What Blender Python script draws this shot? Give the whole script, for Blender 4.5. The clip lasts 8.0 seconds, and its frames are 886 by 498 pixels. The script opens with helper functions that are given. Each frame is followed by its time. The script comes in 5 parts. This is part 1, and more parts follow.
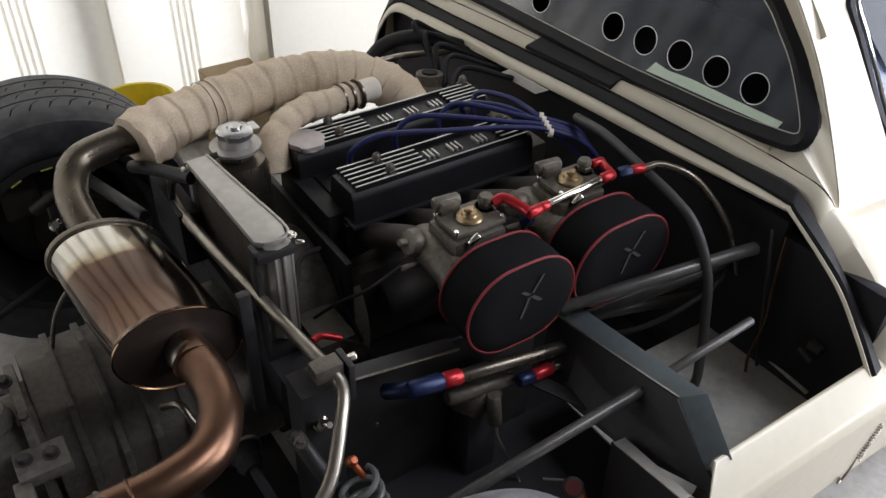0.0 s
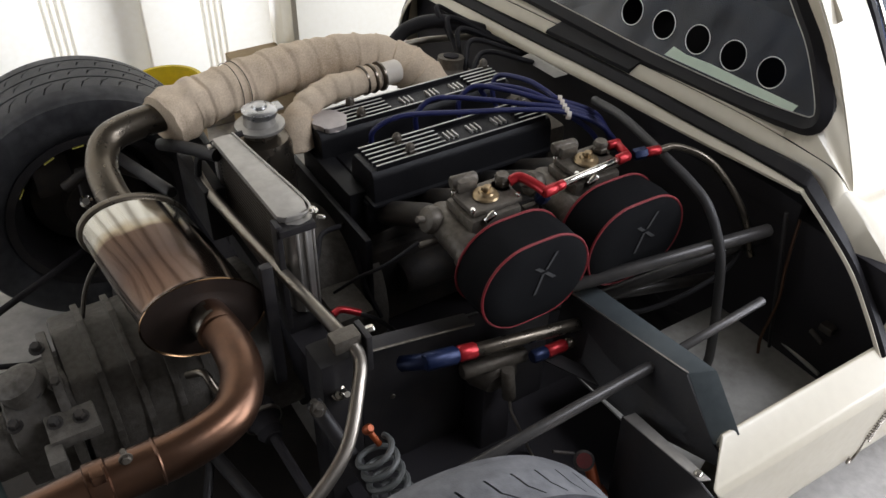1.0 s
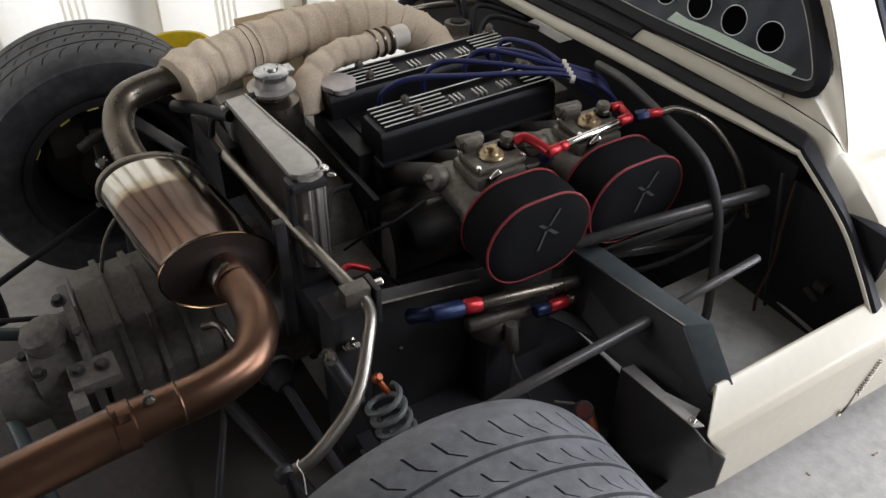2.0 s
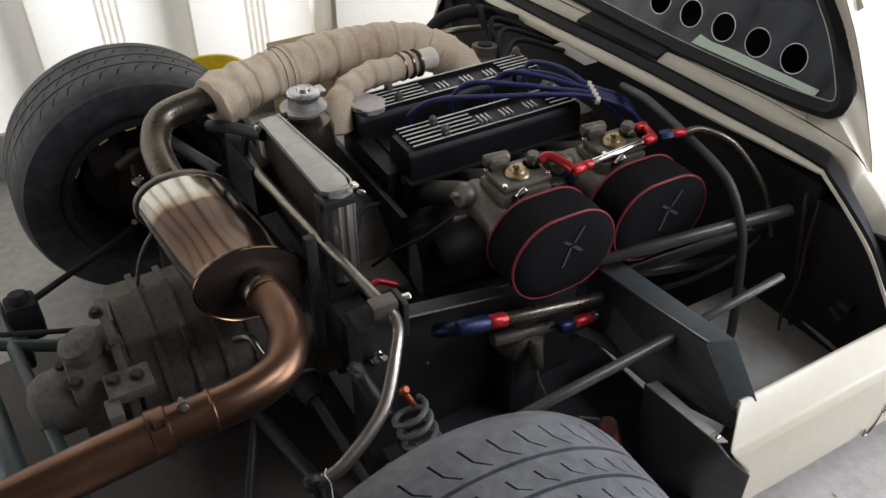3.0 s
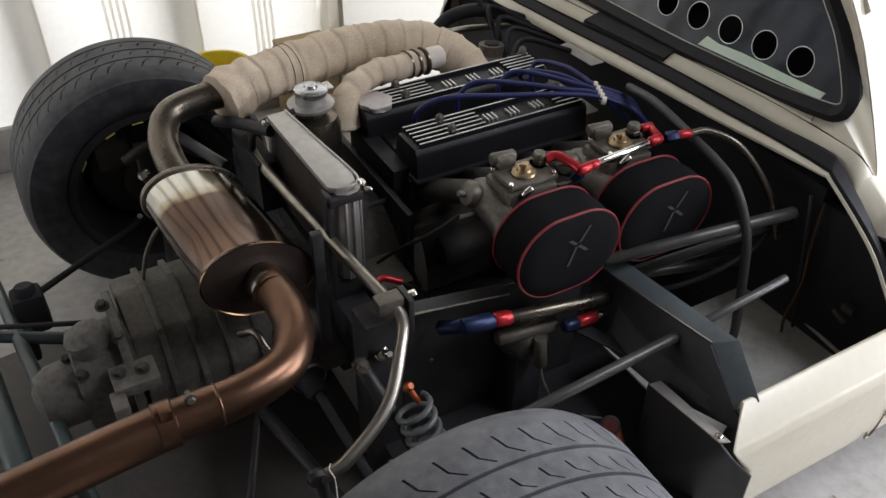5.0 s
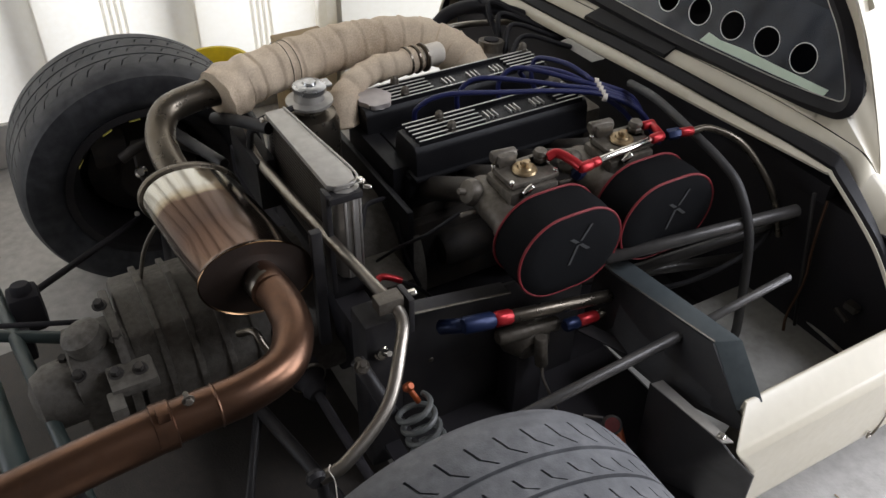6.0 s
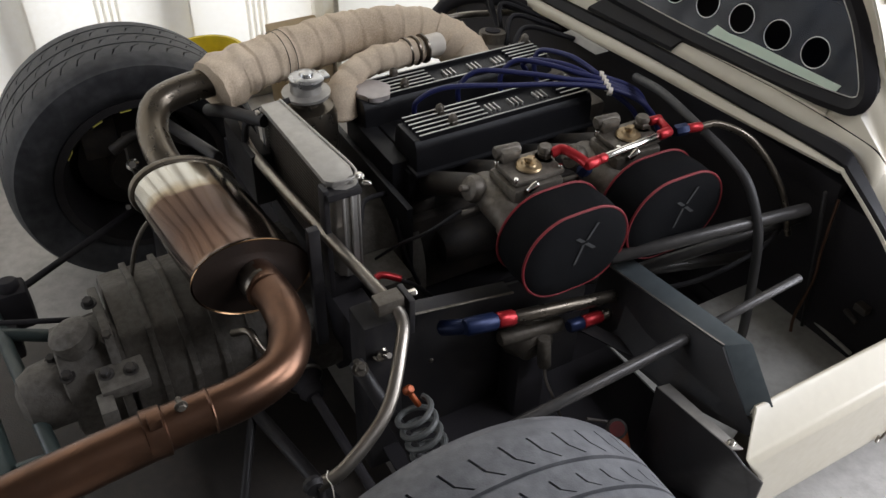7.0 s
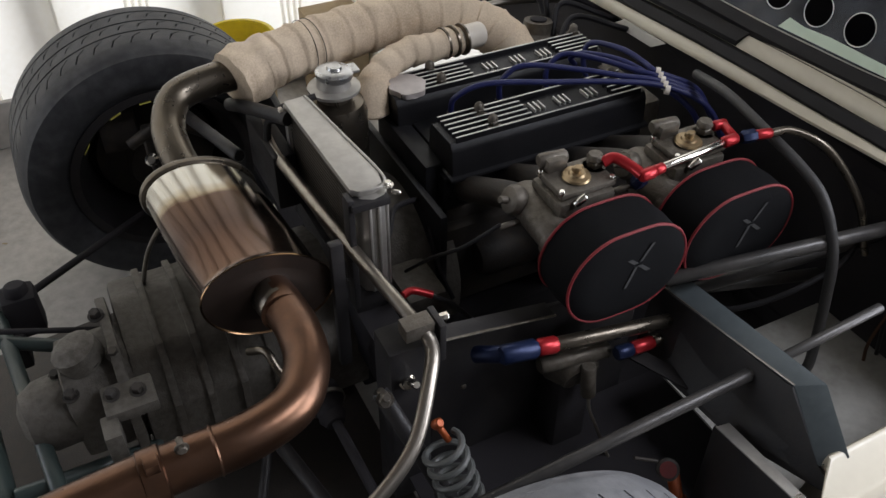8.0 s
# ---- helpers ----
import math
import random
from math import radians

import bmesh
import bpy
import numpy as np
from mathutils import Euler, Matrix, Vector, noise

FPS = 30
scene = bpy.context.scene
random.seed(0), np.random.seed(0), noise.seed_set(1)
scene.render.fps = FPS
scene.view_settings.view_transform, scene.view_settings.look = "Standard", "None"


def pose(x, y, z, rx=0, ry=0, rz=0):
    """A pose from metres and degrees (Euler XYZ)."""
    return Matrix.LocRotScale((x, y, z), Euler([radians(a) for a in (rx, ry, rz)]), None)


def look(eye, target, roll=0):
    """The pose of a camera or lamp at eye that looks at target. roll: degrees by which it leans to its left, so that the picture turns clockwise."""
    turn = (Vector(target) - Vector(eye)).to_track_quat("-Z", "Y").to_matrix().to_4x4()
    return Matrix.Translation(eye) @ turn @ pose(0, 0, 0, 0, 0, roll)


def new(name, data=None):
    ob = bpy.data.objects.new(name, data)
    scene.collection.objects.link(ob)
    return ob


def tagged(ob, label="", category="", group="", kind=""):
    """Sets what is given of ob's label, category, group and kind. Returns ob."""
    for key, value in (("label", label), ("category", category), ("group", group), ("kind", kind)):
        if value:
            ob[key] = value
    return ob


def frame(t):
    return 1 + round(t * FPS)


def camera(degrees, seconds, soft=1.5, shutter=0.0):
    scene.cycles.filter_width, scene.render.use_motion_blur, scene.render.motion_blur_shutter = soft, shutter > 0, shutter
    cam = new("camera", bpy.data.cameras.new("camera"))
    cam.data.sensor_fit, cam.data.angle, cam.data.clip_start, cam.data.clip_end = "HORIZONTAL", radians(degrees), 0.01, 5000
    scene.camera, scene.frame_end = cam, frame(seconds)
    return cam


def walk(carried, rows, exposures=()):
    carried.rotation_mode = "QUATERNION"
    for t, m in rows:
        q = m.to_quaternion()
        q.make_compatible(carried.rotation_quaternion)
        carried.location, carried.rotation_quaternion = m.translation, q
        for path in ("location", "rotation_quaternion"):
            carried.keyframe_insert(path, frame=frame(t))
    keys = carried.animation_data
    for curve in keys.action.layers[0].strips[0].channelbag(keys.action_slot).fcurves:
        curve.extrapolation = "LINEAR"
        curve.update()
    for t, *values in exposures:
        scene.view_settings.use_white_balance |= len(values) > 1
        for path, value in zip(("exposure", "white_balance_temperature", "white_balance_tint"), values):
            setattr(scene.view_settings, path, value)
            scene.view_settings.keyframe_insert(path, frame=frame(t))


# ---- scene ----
cam = camera(55.2, 8.0)
PATH = [
    (0, (0.27, 0.27, 1.413), (1.167, 1.578, 0.195), 1.7),
    (0.5, (0.267, 0.254, 1.409), (1.125, 1.562, 0.164), 1.7),
    (1, (0.258, 0.23, 1.417), (1.1, 1.557, 0.18), 1.2),
    (1.5, (0.238, 0.199, 1.42), (1.057, 1.508, 0.149), 1.1),
    (1.7, (0.232, 0.194, 1.423), (1.05, 1.482, 0.13), 1.5),
    (3, (0.208, 0.161, 1.434), (0.989, 1.52, 0.192), 0.3),
    (3.5, (0.199, 0.158, 1.436), (0.969, 1.521, 0.192), 0.5),
    (4, (0.197, 0.155, 1.436), (0.968, 1.514, 0.188), 0.7),
    (4.5, (0.197, 0.156, 1.437), (0.974, 1.517, 0.194), 0.9),
    (6, (0.2, 0.173, 1.432), (0.981, 1.523, 0.18), 1.1),
    (6.5, (0.204, 0.183, 1.429), (0.983, 1.528, 0.17), 1.1),
    (7, (0.209, 0.216, 1.416), (0.997, 1.544, 0.146), 1.8),
    (7.5, (0.222, 0.269, 1.399), (1.009, 1.6, 0.131), 2.2),
    (8, (0.279, 0.333, 1.376), (0.974, 1.676, 0.066), 0.8),
]
walk(cam, [(t, look(eye, target, roll)) for t, eye, target, roll in PATH])

# ---- world and light ----
world = bpy.data.worlds.new("sky")
scene.world = world
world.use_nodes = True
wn = world.node_tree.nodes
sky = wn.new("ShaderNodeTexSky")
sky.sky_type, sky.sun_disc = "NISHITA", False
sky.sun_elevation, sky.sun_rotation = radians(50), radians(-60)
wn["Background"].inputs["Strength"].default_value = 0.12
world.node_tree.links.new(sky.outputs[0], wn["Background"].inputs["Color"])


def area(name, size_x, size_y, watts, eye, target, colour):
    data = bpy.data.lights.new(name, "AREA")
    data.shape, data.size, data.size_y, data.energy, data.color = "RECTANGLE", size_x, size_y, watts, colour
    ob = new(name, data)
    ob.matrix_world = look(eye, target)
    return tagged(ob, "area lamp added as daylight from outside the garage", "daylight", kind="structure")


DOOR_Y0, DOOR_Y1, DOOR_H = -2.3, 0.95, 2.3
DAY = (0.9, 0.92, 1.0)
area("door_daylight", DOOR_Y1 - DOOR_Y0, DOOR_H, 225, (4.05, (DOOR_Y0 + DOOR_Y1) / 2, DOOR_H / 2 + 0.02), (0, (DOOR_Y0 + DOOR_Y1) / 2, DOOR_H / 2 + 0.02), DAY)
# lamp added in an unseen roof opening, to brighten the near side of the car
ROOF_X0, ROOF_X1, ROOF_Y0, ROOF_Y1 = 1.7, 3.3, -0.9, 0.3
area("roof_fill", ROOF_X1 - ROOF_X0, ROOF_Y1 - ROOF_Y0, 66, ((ROOF_X0 + ROOF_X1) / 2, (ROOF_Y0 + ROOF_Y1) / 2, 2.74), ((ROOF_X0 + ROOF_X1) / 2, (ROOF_Y0 + ROOF_Y1) / 2 + 0.0001, 0), DAY)
# a doorway in the end wall behind the car, beside the ribbed wall
BACK_Y0, BACK_Y1, BACK_H = 1.3, 2.5, 2.05
area("back_door_daylight", BACK_Y1 - BACK_Y0, BACK_H, 16, (-2.55, (BACK_Y0 + BACK_Y1) / 2, BACK_H / 2 + 0.02), (0, (BACK_Y0 + BACK_Y1) / 2, BACK_H / 2 + 0.02), DAY)
# lamp added outside, unseen, to light the wall sheets from behind
area("wall_backlight", 6.5, 2.7, 168, (0.8, 3.3, 1.4), (0.8, 0, 1.4), DAY)


# ---- materials ----
def material(name, colour, rough=0.5, metal=0.0, second=None, grain=60.0, stain=6.0, amount=0.5, bump=0.15, fine=250.0, coat=0.0, spread=0.12, specular=0.5):
    """Two scales of noise mix two colours; a fine noise gives relief and uneven gloss."""
    m = bpy.data.materials.new(name)
    m.use_nodes = True
    n, ln = m.node_tree.nodes, m.node_tree.links
    b = n["Principled BSDF"]
    b.inputs["Metallic"].default_value = metal
    b.inputs["Specular IOR Level"].default_value = specular
    b.inputs["Coat Weight"].default_value = coat
    b.inputs["Coat Roughness"].default_value = 0.12
    tc = n.new("ShaderNodeTexCoord")
    big, small = n.new("ShaderNodeTexNoise"), n.new("ShaderNodeTexNoise")
    big.inputs["Scale"].default_value, big.inputs["Detail"].default_value = stain, 5
    small.inputs["Scale"].default_value, small.inputs["Detail"].default_value = grain, 6
    for t in (big, small):
        ln.new(tc.outputs["Object"], t.inputs["Vector"])
    mul = n.new("ShaderNodeMath")
    mul.operation = "MULTIPLY"
    ln.new(big.outputs["Fac"], mul.inputs[0])
    ln.new(small.outputs["Fac"], mul.inputs[1])
    ramp = n.new("ShaderNodeMapRange")
    ramp.inputs["From Min"].default_value, ramp.inputs["From Max"].default_value = 0.12, 0.42
    ramp.inputs["To Max"].default_value = amount
    ln.new(mul.outputs[0], ramp.inputs["Value"])
    mix = n.new("ShaderNodeMix")
    mix.data_type = "RGBA"
    second = second or tuple(c * 0.6 for c in colour)
    mix.inputs["A"].default_value, mix.inputs["B"].default_value = (*colour, 1), (*second, 1)
    ln.new(ramp.outputs["Result"], mix.inputs["Factor"])
    ln.new(mix.outputs["Result"], b.inputs["Base Color"])
    rr = n.new("ShaderNodeMapRange")
    rr.inputs["To Min"].default_value, rr.inputs["To Max"].default_value = max(0.03, rough - spread), min(1, rough + spread)
    ln.new(small.outputs["Fac"], rr.inputs["Value"])
    ln.new(rr.outputs["Result"], b.inputs["Roughness"])
    if bump:
        f = n.new("ShaderNodeTexNoise")
        f.inputs["Scale"].default_value, f.inputs["Detail"].default_value = fine, 4
        ln.new(tc.outputs["Object"], f.inputs["Vector"])
        bp = n.new("ShaderNodeBump")
        bp.inputs["Strength"].default_value, bp.inputs["Distance"].default_value = bump, 0.002
        ln.new(f.outputs["Fac"], bp.inputs["Height"])
        ln.new(bp.outputs["Normal"], b.inputs["Normal"])
    return m


CREAM = material("cream_paint", (0.65, 0.595, 0.475), 0.34, second=(0.53, 0.47, 0.36), stain=3, amount=0.28, bump=0.02, coat=0.25)
CONCRETE = material("concrete", (0.5, 0.475, 0.44), 0.7, second=(0.34, 0.32, 0.29), stain=4, grain=40, amount=0.9, bump=0.4, fine=120)
WALLSHEET = material("backlit_painted_sheet", (0.84, 0.82, 0.76), 0.45, second=(0.7, 0.65, 0.52), stain=3, amount=0.6, bump=0.05)


def translucent(m, colour, share):
    """Mixes in a translucent share, so that a lamp behind makes a sheet glow."""
    n, ln = m.node_tree.nodes, m.node_tree.links
    tr, mix = n.new("ShaderNodeBsdfTranslucent"), n.new("ShaderNodeMixShader")
    tr.inputs["Color"].default_value = (*colour, 1)
    mix.inputs[0].default_value = share
    ln.new(n["Principled BSDF"].outputs[0], mix.inputs[1])
    ln.new(tr.outputs[0], mix.inputs[2])
    ln.new(mix.outputs[0], n["Material Output"].inputs["Surface"])


# the painted wall is made translucent to glow from the lamp behind
translucent(WALLSHEET, (0.9, 0.86, 0.76), 0.5)
PLASTER = material("grey_board", (0.14, 0.133, 0.125), 0.8, stain=2)
# for the added posts; brown warms the shade they cast on the sheets
SHADEPOST = material("brown_shade_post", (0.26, 0.19, 0.11), 0.8, second=(0.18, 0.12, 0.07), stain=5)
RUBBER = material("tyre_rubber", (0.02, 0.021, 0.024), 0.55, second=(0.07, 0.07, 0.073), stain=14, grain=45, amount=0.8, bump=0.25, fine=400, specular=0.35)
# lighter copy of the tyre rubber: dust, and the light on the near tyre
LITRUBBER = material("lit_dusty_tyre_rubber", (0.075, 0.076, 0.081), 0.55, second=(0.17, 0.17, 0.176), stain=9, grain=60, amount=0.85, bump=0.25, fine=400, specular=0.4)
SEAL = material("seal_rubber", (0.012, 0.011, 0.013), 0.6, second=(0.02, 0.019, 0.02), bump=0.1, specular=0.25)
GREYHOSE = material("dusty_hose_rubber", (0.045, 0.043, 0.042), 0.55, second=(0.03, 0.029, 0.029), stain=9, bump=0.08)
BLACK = material("black_crackle_paint", (0.012, 0.012, 0.014), 0.42, second=(0.02, 0.019, 0.02), bump=0.3, fine=600, specular=0.3)
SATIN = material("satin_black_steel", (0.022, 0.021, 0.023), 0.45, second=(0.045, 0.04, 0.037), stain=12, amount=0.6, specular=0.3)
TUBE = material("worn_grey_tube", (0.05, 0.048, 0.047), 0.36, metal=0.25, second=(0.09, 0.082, 0.075), stain=16, amount=0.7, bump=0.1)
DARK = material("dark_trim", (0.023, 0.021, 0.024), 0.8, second=(0.033, 0.03, 0.03), stain=9, specular=0.2)
IRON = material("oily_dark_iron", (0.028, 0.026, 0.025), 0.6, metal=0.2, second=(0.07, 0.055, 0.042), stain=14, amount=0.8, bump=0.35)
CAST = material("dull_cast_aluminium", (0.16, 0.142, 0.12), 0.5, metal=0.6, second=(0.085, 0.072, 0.055), stain=16, grain=120, amount=0.9, bump=0.4, fine=350)
GEARCAST = material("grimy_cast_alloy", (0.13, 0.118, 0.102), 0.65, metal=0.2, second=(0.062, 0.054, 0.044), stain=10, grain=90, amount=0.9, bump=0.5, fine=300)
ALLOY = material("bare_aluminium", (0.46, 0.44, 0.41), 0.45, metal=0.6, second=(0.32, 0.3, 0.27), stain=10, amount=0.6, bump=0.05)
BRIGHT = material("polished_metal", (0.75, 0.73, 0.68), 0.2, metal=1.0, second=(0.55, 0.5, 0.42), bump=0.03)
FINTOP = material("machined_fin_edge", (0.72, 0.7, 0.66), 0.34, metal=0.6, bump=0.05)
PIPE = material("brushed_stainless_pipe", (0.14, 0.122, 0.1), 0.3, metal=0.9, second=(0.12, 0.1, 0.075), stain=9, amount=0.8, bump=0.08, fine=300)
ROD = material("zinc_plated_rod", (0.34, 0.31, 0.27), 0.34, metal=0.9, second=(0.2, 0.17, 0.14), stain=14, bump=0.05)
# bronze darkened for the shade and dark reflections on the silencer's end
ENDPLATE = material("shaded_bronze_steel", (0.04, 0.027, 0.021), 0.5, metal=0.6, second=(0.03, 0.022, 0.018), stain=12, amount=0.8, bump=0.1)
COPPERY = material("heat_tinted_steel", (0.15, 0.08, 0.05), 0.33, metal=0.95, second=(0.1, 0.06, 0.042), stain=10, amount=0.8, bump=0.06, fine=200)
WRAP = material("fibre_heat_wrap", (0.74, 0.61, 0.46), 0.85, second=(0.46, 0.35, 0.24), stain=9, grain=320, amount=0.8, bump=0.45, fine=700)
RED = material("red_anodised", (0.44, 0.022, 0.028), 0.34, metal=0.5, bump=0.03)
REDPIPE = material("red_piping", (0.2, 0.012, 0.017), 0.6, bump=0.1)
BLUEFIT = material("blue_anodised", (0.012, 0.022, 0.07), 0.4, metal=0.5, bump=0.03)
BLUE = material("blue_silicone_lead", (0.012, 0.016, 0.085), 0.5, second=(0.016, 0.021, 0.11), bump=0.05)
FOAM = material("black_foam", (0.007, 0.007, 0.008), 0.97, second=(0.014, 0.014, 0.014), grain=300, bump=0.9, fine=900, specular=0.08)
GREYMARK = material("faded_grey_print", (0.055, 0.055, 0.055), 0.7, specular=0.2)
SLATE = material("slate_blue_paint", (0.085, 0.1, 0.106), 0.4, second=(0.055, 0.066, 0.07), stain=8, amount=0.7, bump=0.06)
TRAY = material("scuffed_grey_sheet", (0.42, 0.41, 0.38), 0.45, metal=0.2, second=(0.27, 0.26, 0.235), stain=9, amount=0.8, bump=0.1)
GREENTUBE = material("dark_green_paint", (0.03, 0.045, 0.043), 0.4, second=(0.05, 0.06, 0.055), stain=10)
YELLOW = material("yellow_plastic", (0.75, 0.58, 0.03), 0.45, second=(0.5, 0.36, 0.03), stain=9)
CARD = material("brown_cardboard", (0.36, 0.27, 0.16), 0.85, second=(0.25, 0.18, 0.1))
TAPE = material("pale_green_tape", (0.72, 0.84, 0.7), 0.7, second=(0.62, 0.74, 0.6))
WHITEP = material("white_plastic", (0.75, 0.69, 0.6), 0.5, second=(0.6, 0.53, 0.44), stain=30)
YELLOWMARK = material("yellow_mark", (0.75, 0.65, 0.15), 0.6)
BRASS = material("brass", (0.36, 0.27, 0.16), 0.36, metal=0.9, second=(0.24, 0.17, 0.09), stain=30)
DIAL = material("dark_red_dial", (0.13, 0.02, 0.02), 0.35, second=(0.05, 0.015, 0.015), stain=40)
ORANGE = material("orange_anodised", (0.34, 0.075, 0.02), 0.45, metal=0.4)
SPRING = material("grey_spring_paint", (0.11, 0.115, 0.11), 0.45, second=(0.06, 0.058, 0.055))
# dark brown standing in for shade on the floor below the gearbox
SHADEBROWN = material("dark_brown_shade", (0.045, 0.039, 0.034), 0.65, second=(0.08, 0.066, 0.054), stain=7, amount=0.8, bump=0.3)
RIM = material("clear_cut_edge", (0.9, 0.9, 0.88), 0.25, bump=0.0)
CAPSTEEL = material("zinc_plated_cap", (0.5, 0.5, 0.5), 0.3, metal=0.9, second=(0.36, 0.35, 0.33), stain=20, bump=0.05)
CAPGREY = material("pale_anodised_cap", (0.55, 0.5, 0.48), 0.5, metal=0.2)
STICKER = material("silver_sticker", (0.42, 0.4, 0.36), 0.5)


def muffler_material():
    """Stainless steel with a bronze heat tint that begins a third of the way along, with an uneven edge. A gold glint
    is painted in at the near end.
    """
    m = material("heat_tinted_stainless", (0.62, 0.6, 0.55), 0.13, metal=1.0, bump=0.03, spread=0.05)
    n, ln = m.node_tree.nodes, m.node_tree.links
    b = n["Principled BSDF"]
    tc = n.new("ShaderNodeTexCoord")
    sep = n.new("ShaderNodeSeparateXYZ")
    ln.new(tc.outputs["Object"], sep.inputs[0])
    no = n.new("ShaderNodeTexNoise")
    no.inputs["Scale"].default_value, no.inputs["Detail"].default_value = 22, 4
    ln.new(tc.outputs["Object"], no.inputs["Vector"])
    add = n.new("ShaderNodeMath")
    add.operation = "MULTIPLY_ADD"
    add.inputs[1].default_value = 0.045
    ln.new(no.outputs["Fac"], add.inputs[0])
    ln.new(sep.outputs["Y"], add.inputs[2])
    mr = n.new("ShaderNodeMapRange")
    mr.inputs["From Min"].default_value, mr.inputs["From Max"].default_value = 1.227, 1.519
    ln.new(add.outputs[0], mr.inputs["Value"])
    cr = n.new("ShaderNodeValToRGB")
    e = cr.color_ramp.elements
    e[0].position, e[0].color = 0.0, (0.2, 0.12, 0.065, 1)
    e[1].position, e[1].color = 1.0, (0.5, 0.48, 0.43, 1)
    for p, c in ((0.07, (0.1, 0.056, 0.036)), (0.4, (0.06, 0.037, 0.028)), (0.65, (0.08, 0.048, 0.032)), (0.69, (0.27, 0.22, 0.15)), (0.76, (0.42, 0.4, 0.35))):
        e.new(p).color = (*c, 1)
    ln.new(mr.outputs["Result"], cr.inputs[0])
    ln.new(cr.outputs[0], b.inputs["Base Color"])
    return m


MUFFLER = muffler_material()


def glass_material(name, tint, gloss=0.06):
    m = bpy.data.materials.new(name)
    m.use_nodes = True
    n, ln = m.node_tree.nodes, m.node_tree.links
    n.remove(n["Principled BSDF"])
    clear, shine, mix, fr = (n.new("ShaderNodeBsdf" + k) if k[0] in "TG" else n.new("ShaderNode" + k) for k in ("Transparent", "Glossy", "MixShader", "Fresnel"))
    clear.inputs["Color"].default_value = (*tint, 1)
    shine.inputs["Roughness"].default_value = gloss
    fr.inputs["IOR"].default_value = 1.3
    ln.new(fr.outputs[0], mix.inputs[0])
    # patchy diffuse blue, standing in for a hazy reflection on the pane
    dust, body = n.new("ShaderNodeBsdfDiffuse"), n.new("ShaderNodeMixShader")
    dust.inputs["Color"].default_value = (0.12, 0.15, 0.22, 1)
    haze, span = n.new("ShaderNodeTexNoise"), n.new("ShaderNodeMapRange")
    haze.inputs["Scale"].default_value, haze.inputs["Detail"].default_value = 6, 5
    span.inputs["From Min"].default_value, span.inputs["From Max"].default_value = 0.3, 0.7
    span.inputs["To Min"].default_value, span.inputs["To Max"].default_value = 0.08, 0.3
    ln.new(haze.outputs["Fac"], span.inputs["Value"])
    ln.new(span.outputs["Result"], body.inputs[0])
    ln.new(clear.outputs[0], body.inputs[1])
    ln.new(dust.outputs[0], body.inputs[2])
    ln.new(body.outputs[0], mix.inputs[1])
    ln.new(shine.outputs[0], mix.inputs[2])
    ln.new(mix.outputs[0], n["Material Output"].inputs["Surface"])
    return m


PERSPEX = glass_material("tinted_perspex", (0.13, 0.16, 0.24))


# ---- helpers for shapes ----
def mesh_of(name, bm, mat, smooth=40):
    me = bpy.data.meshes.new(name)
    bmesh.ops.recalc_face_normals(bm, faces=bm.faces)
    bm.to_mesh(me)
    bm.free()
    if smooth:
        me.polygons.foreach_set("use_smooth", [True] * len(me.polygons))
        me.set_sharp_from_angle(angle=radians(smooth))
    me.materials.append(mat)
    return me


def thing(name, at, label, category, group="", kind=""):
    ob = new(name)
    ob.empty_display_size = 0.05
    ob.location = at
    bpy.context.view_layer.update()
    return tagged(ob, label, category, group, kind)


def base_of(ob):
    v = Vector(ob.location)
    while ob.parent:
        ob = ob.parent
        v += Vector(ob.location)
    return v


def part(name, bm, mat, parent, label="", smooth=40):
    """One mesh, given in world coordinates, under a thing or under a part."""
    ob = new(name, mesh_of(name, bm, mat, smooth))
    ob.parent = parent
    ob.matrix_parent_inverse = Matrix.Translation(-base_of(parent)) if parent.type == "EMPTY" else Matrix.Identity(4)
    return tagged(ob, label)


def solo(name, bm, mat, label, category, group="", kind="", smooth=40):
    return tagged(new(name, mesh_of(name, bm, mat, smooth)), label, category, group, kind)


def join(*bms):
    out = bms[0]
    for b in bms[1:]:
        me = bpy.data.meshes.new("tmp")
        b.to_mesh(me)
        b.free()
        out.from_mesh(me)
        bpy.data.meshes.remove(me)
    return out


def box(x0, x1, y0, y1, z0, z1, bevel=0.004, m=None):
    bm = bmesh.new()
    bmesh.ops.create_cube(bm, size=1)
    bmesh.ops.transform(bm, matrix=Matrix.Translation(((x0 + x1) / 2, (y0 + y1) / 2, (z0 + z1) / 2)) @ Matrix.Diagonal((x1 - x0, y1 - y0, z1 - z0, 1)), verts=bm.verts)
    if bevel:
        bmesh.ops.bevel(bm, geom=bm.edges[:], offset=bevel, segments=2, affect="EDGES", profile=0.6)
    if m:
        bmesh.ops.transform(bm, matrix=m, verts=bm.verts)
    return bm


def spline(pts, n=8):
    """Points of a smooth curve through pts."""
    p = [Vector(q) for q in pts]
    if len(p) < 3:
        return p
    p = [2 * p[0] - p[1]] + p + [2 * p[-1] - p[-2]]
    out = []
    for i in range(1, len(p) - 2):
        a, b, c, d = p[i - 1:i + 3]
        for k in range(n):
            t = k / n
            out.append(0.5 * (2 * b + (c - a) * t + (2 * a - 5 * b + 4 * c - d) * t * t + (3 * b - a - 3 * c + d) * t ** 3))
    out.append(p[-2])
    return out


